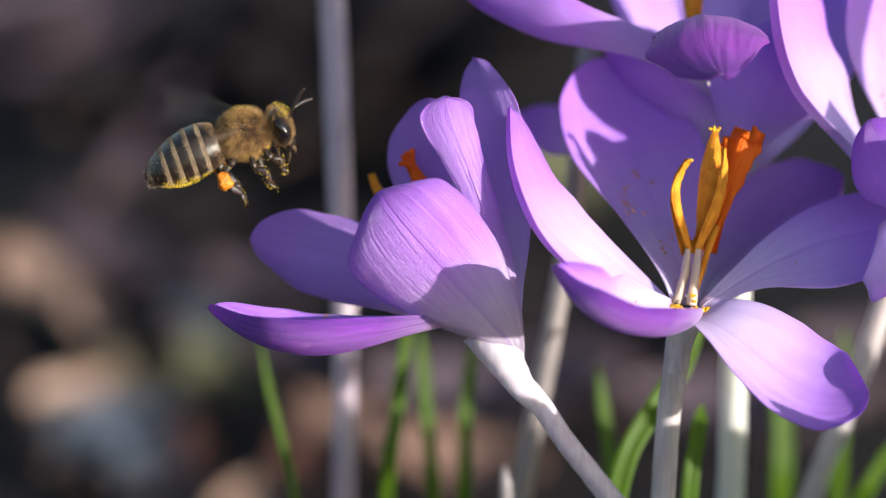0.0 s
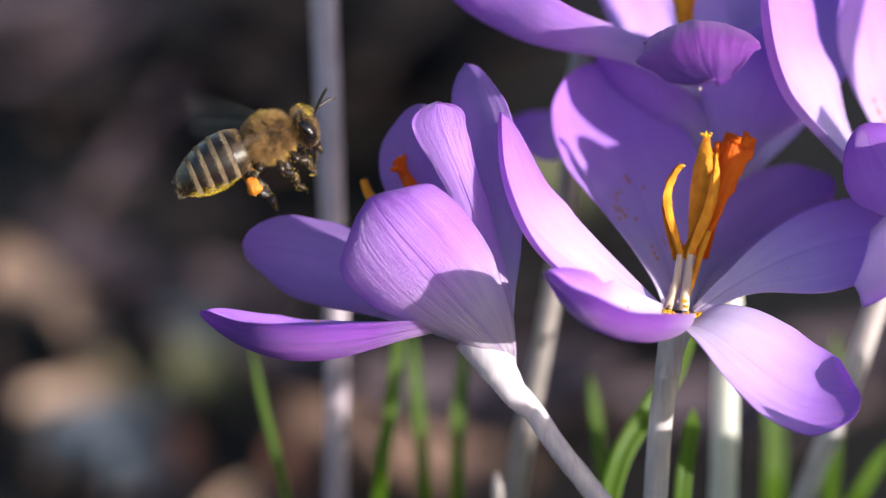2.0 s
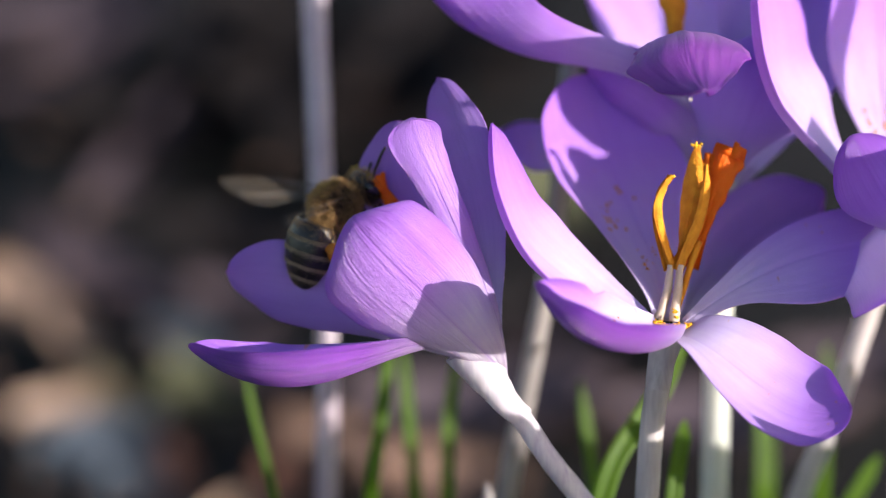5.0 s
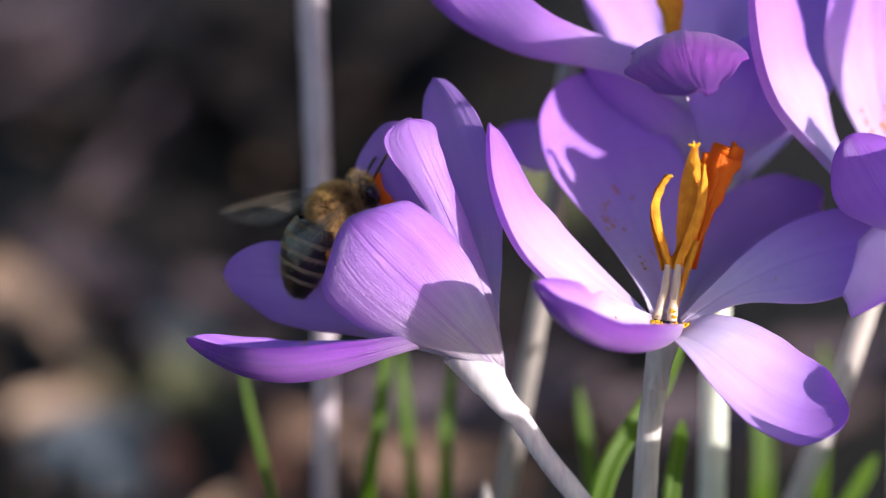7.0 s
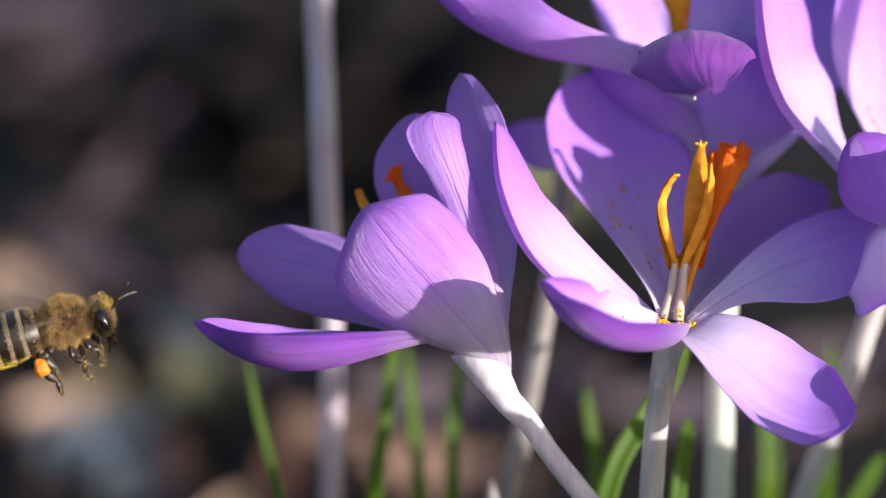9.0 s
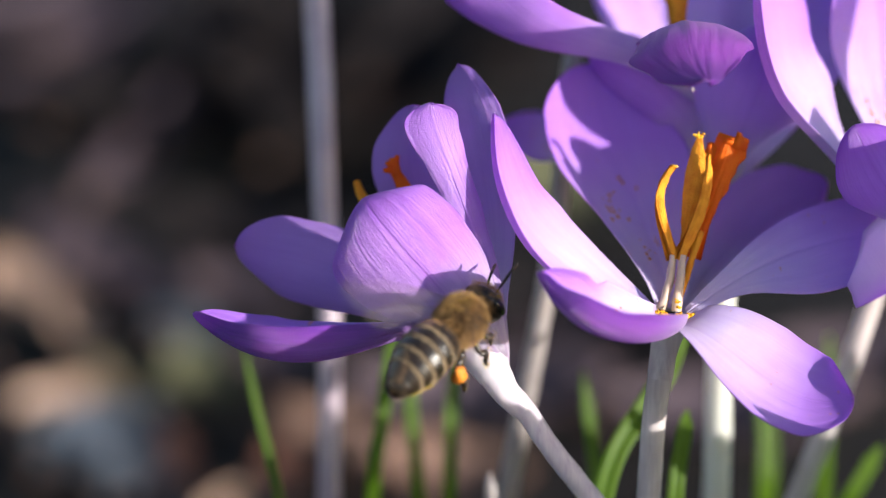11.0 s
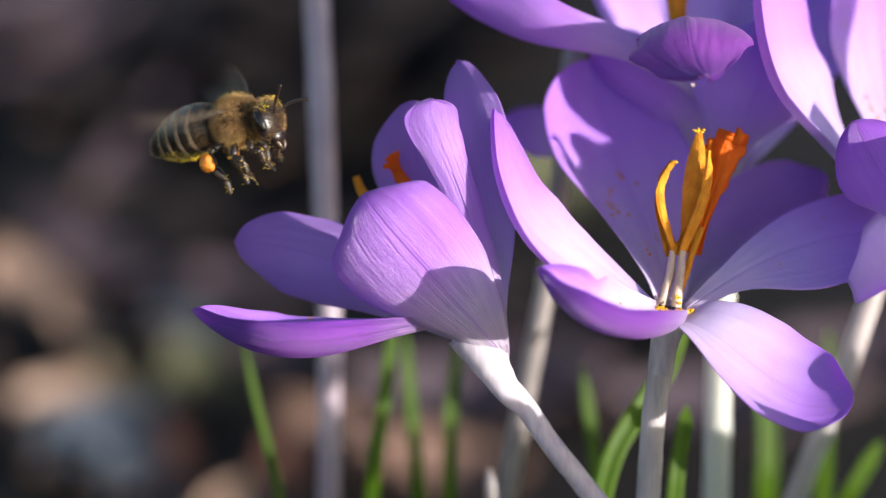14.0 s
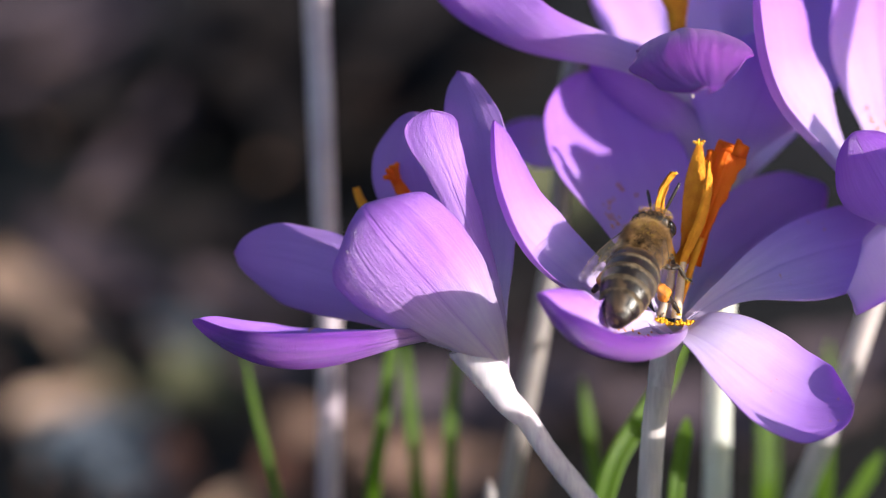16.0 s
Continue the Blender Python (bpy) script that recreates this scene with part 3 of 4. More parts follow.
anther([(19.10, -1.02, 118.59), (18.08, 0.16, 121.80), (17.92, 0.94, 123.70), (18.82, 1.78, 125.54)], (0.5, -0.75, 0.43), ((0.24, 0.42, 0.44, 0.43, 0.38, 0.24), (0.2, 0.36, 0.40, 0.42, 0.4, 0.26)), "bright yellow curved anther", 51)
anther([(19.65, -0.16, 119.01), (20.07, 1.05, 121.61), (20.55, 2.60, 124.22), (21.04, 4.22, 127.21)], (-0.35, -0.86, 0.37), ((0.3, 0.5, 0.72, 0.92, 0.8, 0.62), (0.3, 0.55, 0.80, 1.0, 0.86, 0.66)), "tall tawny anther with golden edges", 52, -0.7)
anther([(19.36, -1.27, 118.51), (20.75, -0.20, 121.30), (21.62, 1.05, 123.75), (21.80, 2.75, 126.30)], (0.3, -0.86, 0.41), ((0.22, 0.48, 0.52, 0.5, 0.45, 0.35), (0.22, 0.46, 0.5, 0.48, 0.42, 0.32)), "golden anther curving up beside the stigma", 53)
petal("stigma", [(20.65, 0.43, 117.90), (21.58, 1.77, 120.77), (22.70, 3.14, 123.72), (23.96, 4.52, 126.67)], TO_FRONT, (0.0, -0.96, 0.28), 2.9, -0.75, up_tube, UP_AT, [STIGMA, STIGMA], wide=0.995, narrow=0.13, tip=0.3, wave=0.35, seed=17, jag=1.3, label="frilled deep-orange stigma", thick=0.3)
petal("stigma", [(20.68, 0.95, 118.07), (21.52, 2.13, 120.60), (22.05, 3.49, 123.06), (22.30, 4.82, 125.43)], TO_FRONT, (-0.2, -0.95, 0.25), 2.0, -0.7, up_tube, UP_AT, [STIGMA, STIGMA], wide=0.995, narrow=0.18, tip=0.3, wave=0.4, seed=18, jag=1.5, label="frilled deep-orange stigma", thick=0.3)


def pollen_lump(at, size, parent, org, seed, label):
    """A crumbly heap of pollen: small flattened grains that run together."""
    rng, bm = random.Random(seed), bmesh.new()
    for _ in range(26):
        off = Vector((rng.gauss(0, 0.55), rng.gauss(0, 0.4), rng.gauss(0, 0.22))) * size * MM
        ball(bm, V(at) - org + off, Vector((rng.uniform(0.2, 0.5), rng.uniform(0.2, 0.4), rng.uniform(0.12, 0.3))) * size * MM, Euler((rng.random(), rng.random(), rng.random())), 8, 6)
    for v in bm.verts:
        v.co += v.normal * 0.09 * MM * noise.noise(v.co * 6000)
    part("pollen_clump", bm, POLLEN, parent, label)


for k, (at, size) in enumerate([((20.99, 4.10, 127.36), 0.34), ((18.86, 1.80, 125.60), 0.2)]):
    pollen_lump(at, size, up_tube, UP_AT, 60 + k, "crumb of pale pollen on the anther")
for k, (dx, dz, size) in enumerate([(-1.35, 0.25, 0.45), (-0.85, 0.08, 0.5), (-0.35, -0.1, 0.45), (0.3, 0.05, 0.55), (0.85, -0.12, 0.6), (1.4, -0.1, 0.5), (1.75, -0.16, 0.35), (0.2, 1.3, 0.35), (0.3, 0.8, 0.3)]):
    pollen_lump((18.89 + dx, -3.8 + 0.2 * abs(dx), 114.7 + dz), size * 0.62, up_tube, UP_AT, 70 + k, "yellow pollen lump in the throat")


def pollen_on(ob, spots, size, seed, mat=None):
    """Small flat clumps of pollen on a petal's inner face, at (along, across)."""
    rng, grid = random.Random(seed), SURFACE[ob]
    bm = bmesh.new()
    nu, nv = len(grid) - 1, len(grid[0]) - 1
    for u, v, n in spots:
        for _ in range(n):
            a = min(max(u + rng.gauss(0, 0.02), 0.03), 0.97) if n > 1 else u
            b = min(max(v + rng.gauss(0, 0.04), 0.05), 0.95) if n > 1 else v
            i, j = int((1 - (1 - a) ** (1 / 1.5)) * nu), int(b * nv)
            p = grid[i][j].lerp(grid[i + 1][j + 1], rng.random())
            t, s = (grid[i + 1][j] - grid[i][j]).normalized(), (grid[i][j + 1] - grid[i][j]).normalized()
            r = size * MM * rng.uniform(0.5, 1.4)
            up = s.cross(t).normalized()
            if up.z + up.y * -0.5 < 0:
                up = -up
            made = bmesh.ops.create_icosphere(bm, subdivisions=1, radius=r)["verts"]
            m = Matrix((t, s, up)).transposed().to_4x4()
            bmesh.ops.transform(bm, matrix=Matrix.Translation(p) @ m @ Matrix.Diagonal((rng.uniform(0.8, 1.7), 1, 0.45, 1)), verts=made)
    return part("pollen_clump", bm, mat or SMEAR, ob, "orange pollen smears")


pollen_on(show, [(0.42, 0.22, 4), (0.45, 0.3, 4), (0.4, 0.34, 3), (0.5, 0.4, 2), (0.38, 0.16, 2), (0.52, 0.55, 2), (0.24, 0.4, 4), (0.3, 0.55, 2)], 0.15, 3)
pollen_on(sill, [(0.10, 0.4, 12), (0.14, 0.6, 10), (0.22, 0.7, 6), (0.3, 0.75, 4), (0.12, 0.2, 6)], 0.11, 4)
pollen_on(bpy.data.objects[sill.name], [(0.06, 0.5, 10)], 0.12, 8)

# ---- the tall crocus behind ----
HIGH_AT = V((24.38, 17.71, 117.76))
high = thing("crocus", "tall lilac crocus with drooping magenta petal", "crocus flower", "crocuses")
high_tube = flare([(24.75, 18.08, 113.81), (24.61, 18.00, 116.01), (24.38, 17.82, 117.98), (24.10, 17.42, 119.50)], [1.1, 1.25, 1.7, 2.2], high, HIGH_AT, STEM)
high_tube.location = HIGH_AT
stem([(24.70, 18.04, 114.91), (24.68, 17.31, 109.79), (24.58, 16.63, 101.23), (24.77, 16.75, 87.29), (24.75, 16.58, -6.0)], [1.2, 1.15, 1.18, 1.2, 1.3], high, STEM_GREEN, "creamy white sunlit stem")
petal("petal", [(22.02, 15.80, 125.70), (13.23, 12.58, 131.16), (6.13, 12.66, 132.76), (-1.56, 14.42, 140.01)], (-0.098, 0.366, 0.925), (-0.320, 0.711, 0.627), 11.3, (1.10, 1.58), high_tube, HIGH_AT, seed=21, curl=-0.16, halves=((0.78, 2.27, 3.73, 5.10, 5.37, 4.80), (2.06, 2.89, 4.15, 5.09, 5.90, 5.61)), ribs=0.06)
petal("petal", [(23.91, 15.39, 119.22), (20.84, 15.40, 123.98), (17.43, 16.41, 127.32), (12.40, 18.66, 129.80)], (-0.200, 0.946, -0.220), (-0.200, 0.946, -0.220), 5.0, 0.5, high_tube, HIGH_AT, seed=27, halves=((0.9, 1.6, 2.2, 2.6, 2.7, 2.4), (0.9, 1.6, 2.2, 2.6, 2.7, 2.4)))
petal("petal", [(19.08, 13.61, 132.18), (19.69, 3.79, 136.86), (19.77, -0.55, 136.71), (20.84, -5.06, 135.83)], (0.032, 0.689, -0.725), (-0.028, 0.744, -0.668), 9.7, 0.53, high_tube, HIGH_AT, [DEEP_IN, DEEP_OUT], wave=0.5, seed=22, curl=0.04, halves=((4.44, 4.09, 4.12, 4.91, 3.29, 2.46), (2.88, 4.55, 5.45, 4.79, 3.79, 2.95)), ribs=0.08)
petal("petal", [(24.07, 18.88, 117.89), (20.73, 25.58, 125.17), (17.86, 30.83, 131.69), (15.40, 35.17, 138.64)], (0.195, -0.843, 0.501), (0.195, -0.843, 0.501), 12.0, 0.5, high_tube, HIGH_AT, narrow=0.4, seed=23)
petal("petal", [(24.56, 18.88, 117.89), (25.30, 26.51, 124.79), (26.98, 31.77, 131.34), (29.59, 35.91, 137.86)], (-0.195, -0.843, 0.501), (-0.195, -0.843, 0.501), 12.0, 0.5, high_tube, HIGH_AT, narrow=0.4, seed=24)
petal("petal", [(24.27, 15.59, 119.13), (25.53, 12.32, 125.12), (27.06, 13.11, 129.18), (28.36, 16.89, 132.56)], (-0.098, 0.967, -0.236), (-0.099, 0.939, -0.329), 12.6, 0.85, high_tube, HIGH_AT, [INNER, VIOLET_OUT], wide=0.5, narrow=0.3, seed=25)
petal("petal", [(24.77, 17.92, 118.21), (29.30, 20.41, 123.55), (32.85, 24.26, 129.42), (35.44, 28.33, 135.79)], (-0.513, -0.738, 0.438), (-0.513, -0.738, 0.438), 10.0, 0.6, high_tube, HIGH_AT, narrow=0.4, seed=26)
part("stigma", tube(bmesh.new(), [V((20.03, 15.89, 128.05)), V((19.89, 15.86, 132.71)), V((19.70, 16.87, 134.87)), V((19.51, 17.67, 136.61))], [0.4 * MM, 0.8 * MM, 1.3 * MM, 1.4 * MM], 24, 12, 0.7, True, HIGH_AT, 0.25), ANTHER, high_tube, "golden stamens")

bm = bmesh.new()
ball(bm, V((19.60, -5.60, 135.43)) - HIGH_AT, Vector((0.09, 0.09, 0.13)) * MM, None, 10, 8)
part("nectar_drop", bm, DEW, high_tube, "tiny glinting drop")

# ---- the crocus at the side ----
SIDE_AT = V((38.13, 7.66, 122.22))
side = thing("crocus", "pale pink-lit crocus with tall curled petals", "crocus flower", "crocuses")
side_tube = flare([(38.88, 6.47, 114.94), (38.65, 7.17, 118.81), (38.32, 7.66, 122.22), (38.13, 8.66, 124.37)], [1.2, 1.5, 2.6, 3.6], side, SIDE_AT, STEM)
side_tube.location = SIDE_AT
stem([(38.81, 6.62, 116.44), (40.41, 12.10, 105.73), (41.68, 14.61, 87.44), (41.82, 14.84, -6.0)], [1.3, 1.15, 1.2, 1.4], side)
petal("petal", [(36.31, 4.62, 120.27), (30.50, 9.47, 126.89), (27.53, 11.75, 131.55), (26.59, 17.42, 139.18)], (0.862, -0.360, 0.358), (0.798, -0.555, 0.232), 11.7, (0.76, 0.40), side_tube, SIDE_AT, [INNER, SATIN_OUT], seed=31, curl=-0.34, halves=((1.65, 4.90, 6.29, 6.22, 5.37, 3.95), (2.09, 2.36, 5.18, 5.45, 5.37, 5.77)))
back = petal("petal", [(38.36, 8.37, 121.39), (38.01, 16.72, 125.10), (37.62, 20.99, 130.70), (37.40, 24.96, 138.04)], (0.099, -0.856, 0.508), (0.196, -0.889, 0.414), 9.8, 0.4, side_tube, SIDE_AT, seed=32)
petal("petal", [(41.15, 3.94, 118.99), (37.88, 0.09, 122.55), (35.50, -1.64, 125.95), (33.10, -0.75, 130.23)], (0.268, 0.962, -0.054), (0.282, 0.932, -0.227), 8.2, 0.5, side_tube, SIDE_AT, tip=0.5, seed=33)
# unseen petal, added and sized to cast shade on the upright crocus
petal("petal", [(38.10, 4.48, 122.51), (39.51, -3.14, 122.72), (39.16, -8.59, 124.06), (38.78, -13.86, 124.58)], (-0.830, 0.031, 0.558), (-0.830, 0.031, 0.558), 18.0, 0.4, side_tube, SIDE_AT, wide=0.45, narrow=0.95, tip=0.5, seed=35)
petal("petal", [(38.84, 8.17, 120.96), (44.91, 11.31, 120.60), (49.09, 13.75, 121.10), (54.11, 15.90, 123.34)], (0.000, -0.471, 0.882), (0.000, -0.545, 0.839), 9.0, 0.4, side_tube, SIDE_AT, seed=36)
petal("petal", [(38.60, 7.66, 122.22), (42.39, 10.26, 127.80), (44.44, 13.99, 133.44), (45.55, 17.74, 139.12)], (-0.445, -0.770, 0.457), (-0.445, -0.770, 0.457), 9.0, 0.5, side_tube, SIDE_AT, seed=34)

pollen_on(back, [(0.2, 0.3, 14), (0.26, 0.5, 14), (0.3, 0.25, 8), (0.34, 0.6, 8)], 0.16, 9)

# ---- slender stems behind ----
def bare_stem(pts, radii, mat, label):
    t = thing("crocus", label, "crocus flower", "crocuses")
    stem(pts, radii, t, mat)
    return t


bare_stem([(-12.46, 51.67, 145.63), (-11.88, 43.71, 128.55), (-11.15, 35.75, 111.48), (-10.52, 29.11, 97.24), (-10.78, 27.72, 80.06), (-10.81, 27.68, -6.0)], [1.26, 1.2, 1.14, 1.08, 1.08, 1.25], STEM_SHADE_MAUVE, "tall crocus of which only the lilac-white stem shows")
hidden = bare_stem([(12.21, 31.72, 126.51), (11.45, 29.80, 122.37), (10.22, 24.92, 109.56), (8.47, 21.52, 99.89), (6.01, 20.29, 85.43), (5.27, 20.50, -6.0)], [0.8, 0.9, 0.92, 0.95, 1.0, 1.2], STEM_SHADED, "shaded crocus behind, with one lilac petal showing")
petal("petal", [(12.93, 25.67, 115.89), (10.33, 24.36, 117.83), (7.80, 23.72, 118.81), (4.78, 23.16, 119.98)], (0.000, -0.747, 0.665), (0.000, -0.747, 0.665), 4.6, 0.4, hidden, Vector((0, 0, 0)), seed=41)
bare_stem([(41.80, 22.07, 115.28), (38.93, 19.59, 107.60), (35.90, 17.34, 98.04), (32.54, 16.75, 87.29), (30.80, 17.01, 80.76), (29.96, 17.65, -6.0)], [1.0, 1.0, 1.0, 1.05, 1.1, 1.3], STEM_GREY_SHADE, "crocus behind, only its slanting mauve-white stem showing")
bare_stem([(4.10, 11.37, 91.68), (4.20, 10.82, 90.50), (4.50, 10.32, 82.50), (4.70, 10.02, -6.0)], [0.15, 0.5, 0.7, 0.8], STEM_SHADED, "young pale crocus shoot with a pointed tip")


# ---- leaves ----
def blade(pts, width, face, fold=0.35):
    """A narrow crocus leaf with a pale midrib: from the soil to its tip."""
    line = spline([V(p) for p in pts], 40)
    face = Vector(face)
    bm = bmesh.new()
    uv = bm.loops.layers.uv.verify()
    layers = []
    for lift in (0.0, 0.3 * MM):
        rows = []
        for i, p in enumerate(line):
            t = (line[min(i + 1, 40)] - line[max(i - 1, 0)]).normalized()
            n = (face - t * face.dot(t)).normalized()
            s = t.cross(n)
            u = i / 40
            w = width * MM / 2 * min(1.0, (1 - u) * 5 + 0.02) ** 0.7
            rows.append([bm.verts.new(p + s * w * v + n * (fold * w * abs(v) - lift)) for v in (-1, -0.5, -0.12, 0.12, 0.5, 1)])
        layers.append(rows)
    for k, rows in enumerate(layers):
        for i in range(40):
            for j in range(5):
                idx = [(i, j), (i, j + 1), (i + 1, j + 1), (i + 1, j)]
                f = bm.faces.new([rows[a][b] for a, b in (idx if k else idx[::-1])])
                for l, (a, b) in zip(f.loops, idx if k else idx[::-1]):
                    l[uv].uv = (b / 5, a / 40)
    a, b = layers
    for i in range(40):
        for j in (0, 5):
            bm.faces.new((a[i][j], a[i + 1][j], b[i + 1][j], b[i][j]))
    bmesh.ops.recalc_face_normals(bm, faces=bm.faces)
    ob = part("crocus_leaf", bm, LEAF)
    return tagged(ob, "narrow green crocus leaf with pale midrib", "leaf blade", "crocus leaves")


FRONT = (0.192, -0.791, 0.581)
blade([(-13.90, 1.86, 34.35), (-13.97, 13.78, 70.08), (-15.26, 20.75, 85.05), (-17.24, 24.08, 92.20), (-18.29, 26.29, 96.91)], 0.64, FRONT)
blade([(-7.58, 22.78, -24.19), (-6.77, 21.85, 79.76), (-6.31, 20.29, 86.61), (-5.28, 23.35, 93.18), (-4.34, 26.86, 100.68)], 1.27, FRONT)
blade([(-1.84, 30.25, -24.19), (-2.11, 29.32, 75.44), (-2.45, 27.84, 82.43), (-3.13, 30.03, 89.67), (-3.65, 32.94, 95.92)], 1.14, FRONT)
blade([(0.32, 30.25, -24.19), (0.59, 29.32, 75.44), (0.58, 26.89, 82.94), (0.85, 30.03, 89.67), (2.01, 32.94, 95.92)], 1.14, FRONT)
blade([(15.91, 28.38, -24.19), (15.32, 27.45, 76.53), (14.43, 24.56, 83.04), (13.59, 27.23, 88.77), (13.06, 29.13, 92.82)], 1.06, FRONT)
blade([(11.60, 0.50, -6.0), (12.60, 1.20, 86.0), (14.85, 5.03, 97.03), (18.65, 9.70, 101.1), (21.60, 13.60, 104.6)], 1.9, FRONT)
blade([(20.10, 1.50, -6.0), (19.90, 2.60, 88.0), (20.18, 4.33, 95.4), (20.79, 6.64, 98.1), (21.16, 8.41, 99.6)], 1.4, FRONT)
blade([(31.57, 41.48, -24.19), (31.74, 40.54, 68.98), (31.57, 37.73, 75.68), (31.68, 40.06, 80.68), (30.96, 41.93, 84.68)], 1.94, FRONT)
blade([(37.47, 41.48, -24.19), (37.47, 40.54, 68.98), (36.96, 36.54, 78.21), (37.33, 39.55, 84.68), (37.51, 42.06, 90.04)], 1.32, FRONT)
blade([(35.26, 28.38, -24.19), (36.74, 27.45, 76.53), (37.71, 22.24, 83.14), (39.28, 23.34, 85.51), (40.58, 24.27, 87.50)], 1.50, FRONT)

# an unseen tuft at the right, added to shade the lower stems
for k in range(14):
    f = (k % 8) / 7
    a, b = ((40.44, -31.66, 120.73), (43.55, -18.46, 113.53)) if k < 8 else ((46.53, -9.05, 107.70), (51.89, 14.33, 93.94))
    x, y, z = Vector(a).lerp(Vector(b), f)
    z += (1.8, 1.8, 1.6, 0.6, -0.5, -0.6, -0.6, 0.0)[k] if k < 8 else 0.0
    sway = 6 * math.sin(k * 2.4)
    blade([(x + 6 + sway, y + 2, -6), (x + 4 + sway * 0.6, y + 1, z * 0.5), (x + 2, y, z * 0.85), (x, y - 0.5, z - 3), (x - 1 - sway * 0.1, y - 1, z + 2 * math.sin(k * 1.7))], 3.4, (0.891, -0.366, 0.269))

# ---- the honeybee ----
def chitin(name, low, high, rough):
    return grainy(name, [(0.35, low), (0.7, high)], 1800.0, rough, 0.5, 0.4, 0.00008, fine=6000.0)


def fur_material(name, root, tip):
    m = Mat(name)
    sep = m.node("ShaderNodeSeparateXYZ")
    m.link(m.coords("UV"), sep.inputs[0])
    tuft = m.ramp(m.noise(m.coords(), 1400.0, 2.0), [(0.4, (0.0, 0.0, 0.0)), (0.62, (1, 1, 1))])
    col = m.ramp(sep.outputs[1], [(0.0, root), (0.8, tip)])
    isl = m.node("ShaderNodeNewGeometry").outputs["Random Per Island"]
    col = m.mix(m.maths("MULTIPLY", isl, 0.5), col, tip)
    col = m.mix(m.maths("MULTIPLY", tuft, 0.55), col, root)
    m.base(col, 0.6, 0.3)
    m.translucent(tip, 0.25)
    return m.m


SHELL = chitin("dark_chitin", (0.006, 0.0038, 0.0026), (0.018, 0.010, 0.006), 0.33)
BELLY = chitin("brown_chitin", (0.03, 0.017, 0.008), (0.08, 0.045, 0.02), 0.4)
SKIN = chitin("dull_brown_chitin", (0.02, 0.011, 0.006), (0.05, 0.028, 0.014), 0.85)
LEG = chitin("leg_chitin", (0.009, 0.005, 0.003), (0.030, 0.016, 0.008), 0.42)
PALE = chitin("pale_band_chitin", (0.10, 0.078, 0.052), (0.20, 0.155, 0.10), 0.7)
EYE_MAT = chitin("compound_eye", (0.004, 0.003, 0.003), (0.010, 0.008, 0.007), 0.16)
FUR = fur_material("golden_fur", (0.065, 0.033, 0.014), (0.54, 0.33, 0.14))
BAND = fur_material("pale_band_fur", (0.13, 0.09, 0.055), (0.52, 0.39, 0.25))
DUST = grainy("pollen_dust", [(0.3, (0.62, 0.42, 0.02)), (0.7, (0.80, 0.60, 0.06))], 3000.0, 0.8, 0.2, 0.5, 0.00005)
LOAD = grainy("packed_pollen", [(0.3, (0.42, 0.11, 0.006)), (0.7, (0.62, 0.21, 0.014))], 1600.0, 0.5, 0.4, 0.8, 0.0002, fine=5000.0)


def wing_material():
    m = Mat("clear_wing")
    n = m.noise(m.coords(), 900.0, 3.0)
    m.base(m.ramp(n, [(0.3, (0.42, 0.33, 0.24)), (0.7, (0.62, 0.54, 0.46))]), 0.22, 0.5)
    m.b.inputs["Alpha"].default_value = 0.035
    return m.m


WING = wing_material()
rnd = random.Random(5)


def strand(bm, uv, root, way, length, width, mat):
    side = way.cross(Vector((rnd.uniform(-1, 1), rnd.uniform(-1, 1), rnd.uniform(-1, 1)))).normalized() * width
    bend = Vector((rnd.uniform(-1, 1), rnd.uniform(-1, 1), rnd.uniform(-1, 1))) * length * 0.25
    mid, tip = root + way * length * 0.55 + bend * 0.4, root + way * length + bend
    a, b, c, d, e = (bm.verts.new(p) for p in (root - side, root + side, mid + side * 0.8, mid - side * 0.8, tip))
    for f, vs in ((bm.faces.new((a, b, c, d)), (0, 0, 0.55, 0.55)), (bm.faces.new((d, c, e)), (0.55, 0.55, 1))):
        f.material_index = mat
        for l, v in zip(f.loops, vs):
            l[uv].uv = (0.5, v)


def pelt(bm, centre, size, count, length, width, mat, lean=(-0.5, 0, 0), keep=None):
    """Hairs over an ellipsoid, in mm, combed along lean."""
    uv = bm.loops.layers.uv.verify()
    for _ in range(count):
        d = Vector((rnd.gauss(0, 1), rnd.gauss(0, 1), rnd.gauss(0, 1))).normalized()
        if keep and not keep(d):
            continue
        root = Vector([centre[i] + d[i] * size[i] * 0.97 for i in range(3)])
        n = Vector([d[i] / size[i] for i in range(3)]).normalized()
        swirl = Vector((noise.noise(d * 3.1), noise.noise(d * 3.1 + Vector((9, 0, 0))), noise.noise(d * 3.1 + Vector((0, 9, 0)))))
        way = (n + Vector(lean) * rnd.uniform(0.5, 1.0) + swirl * 0.7).normalized()
        strand(bm, uv, root * MM, way, length * MM * rnd.uniform(0.6, 1.25), width * MM, mat)


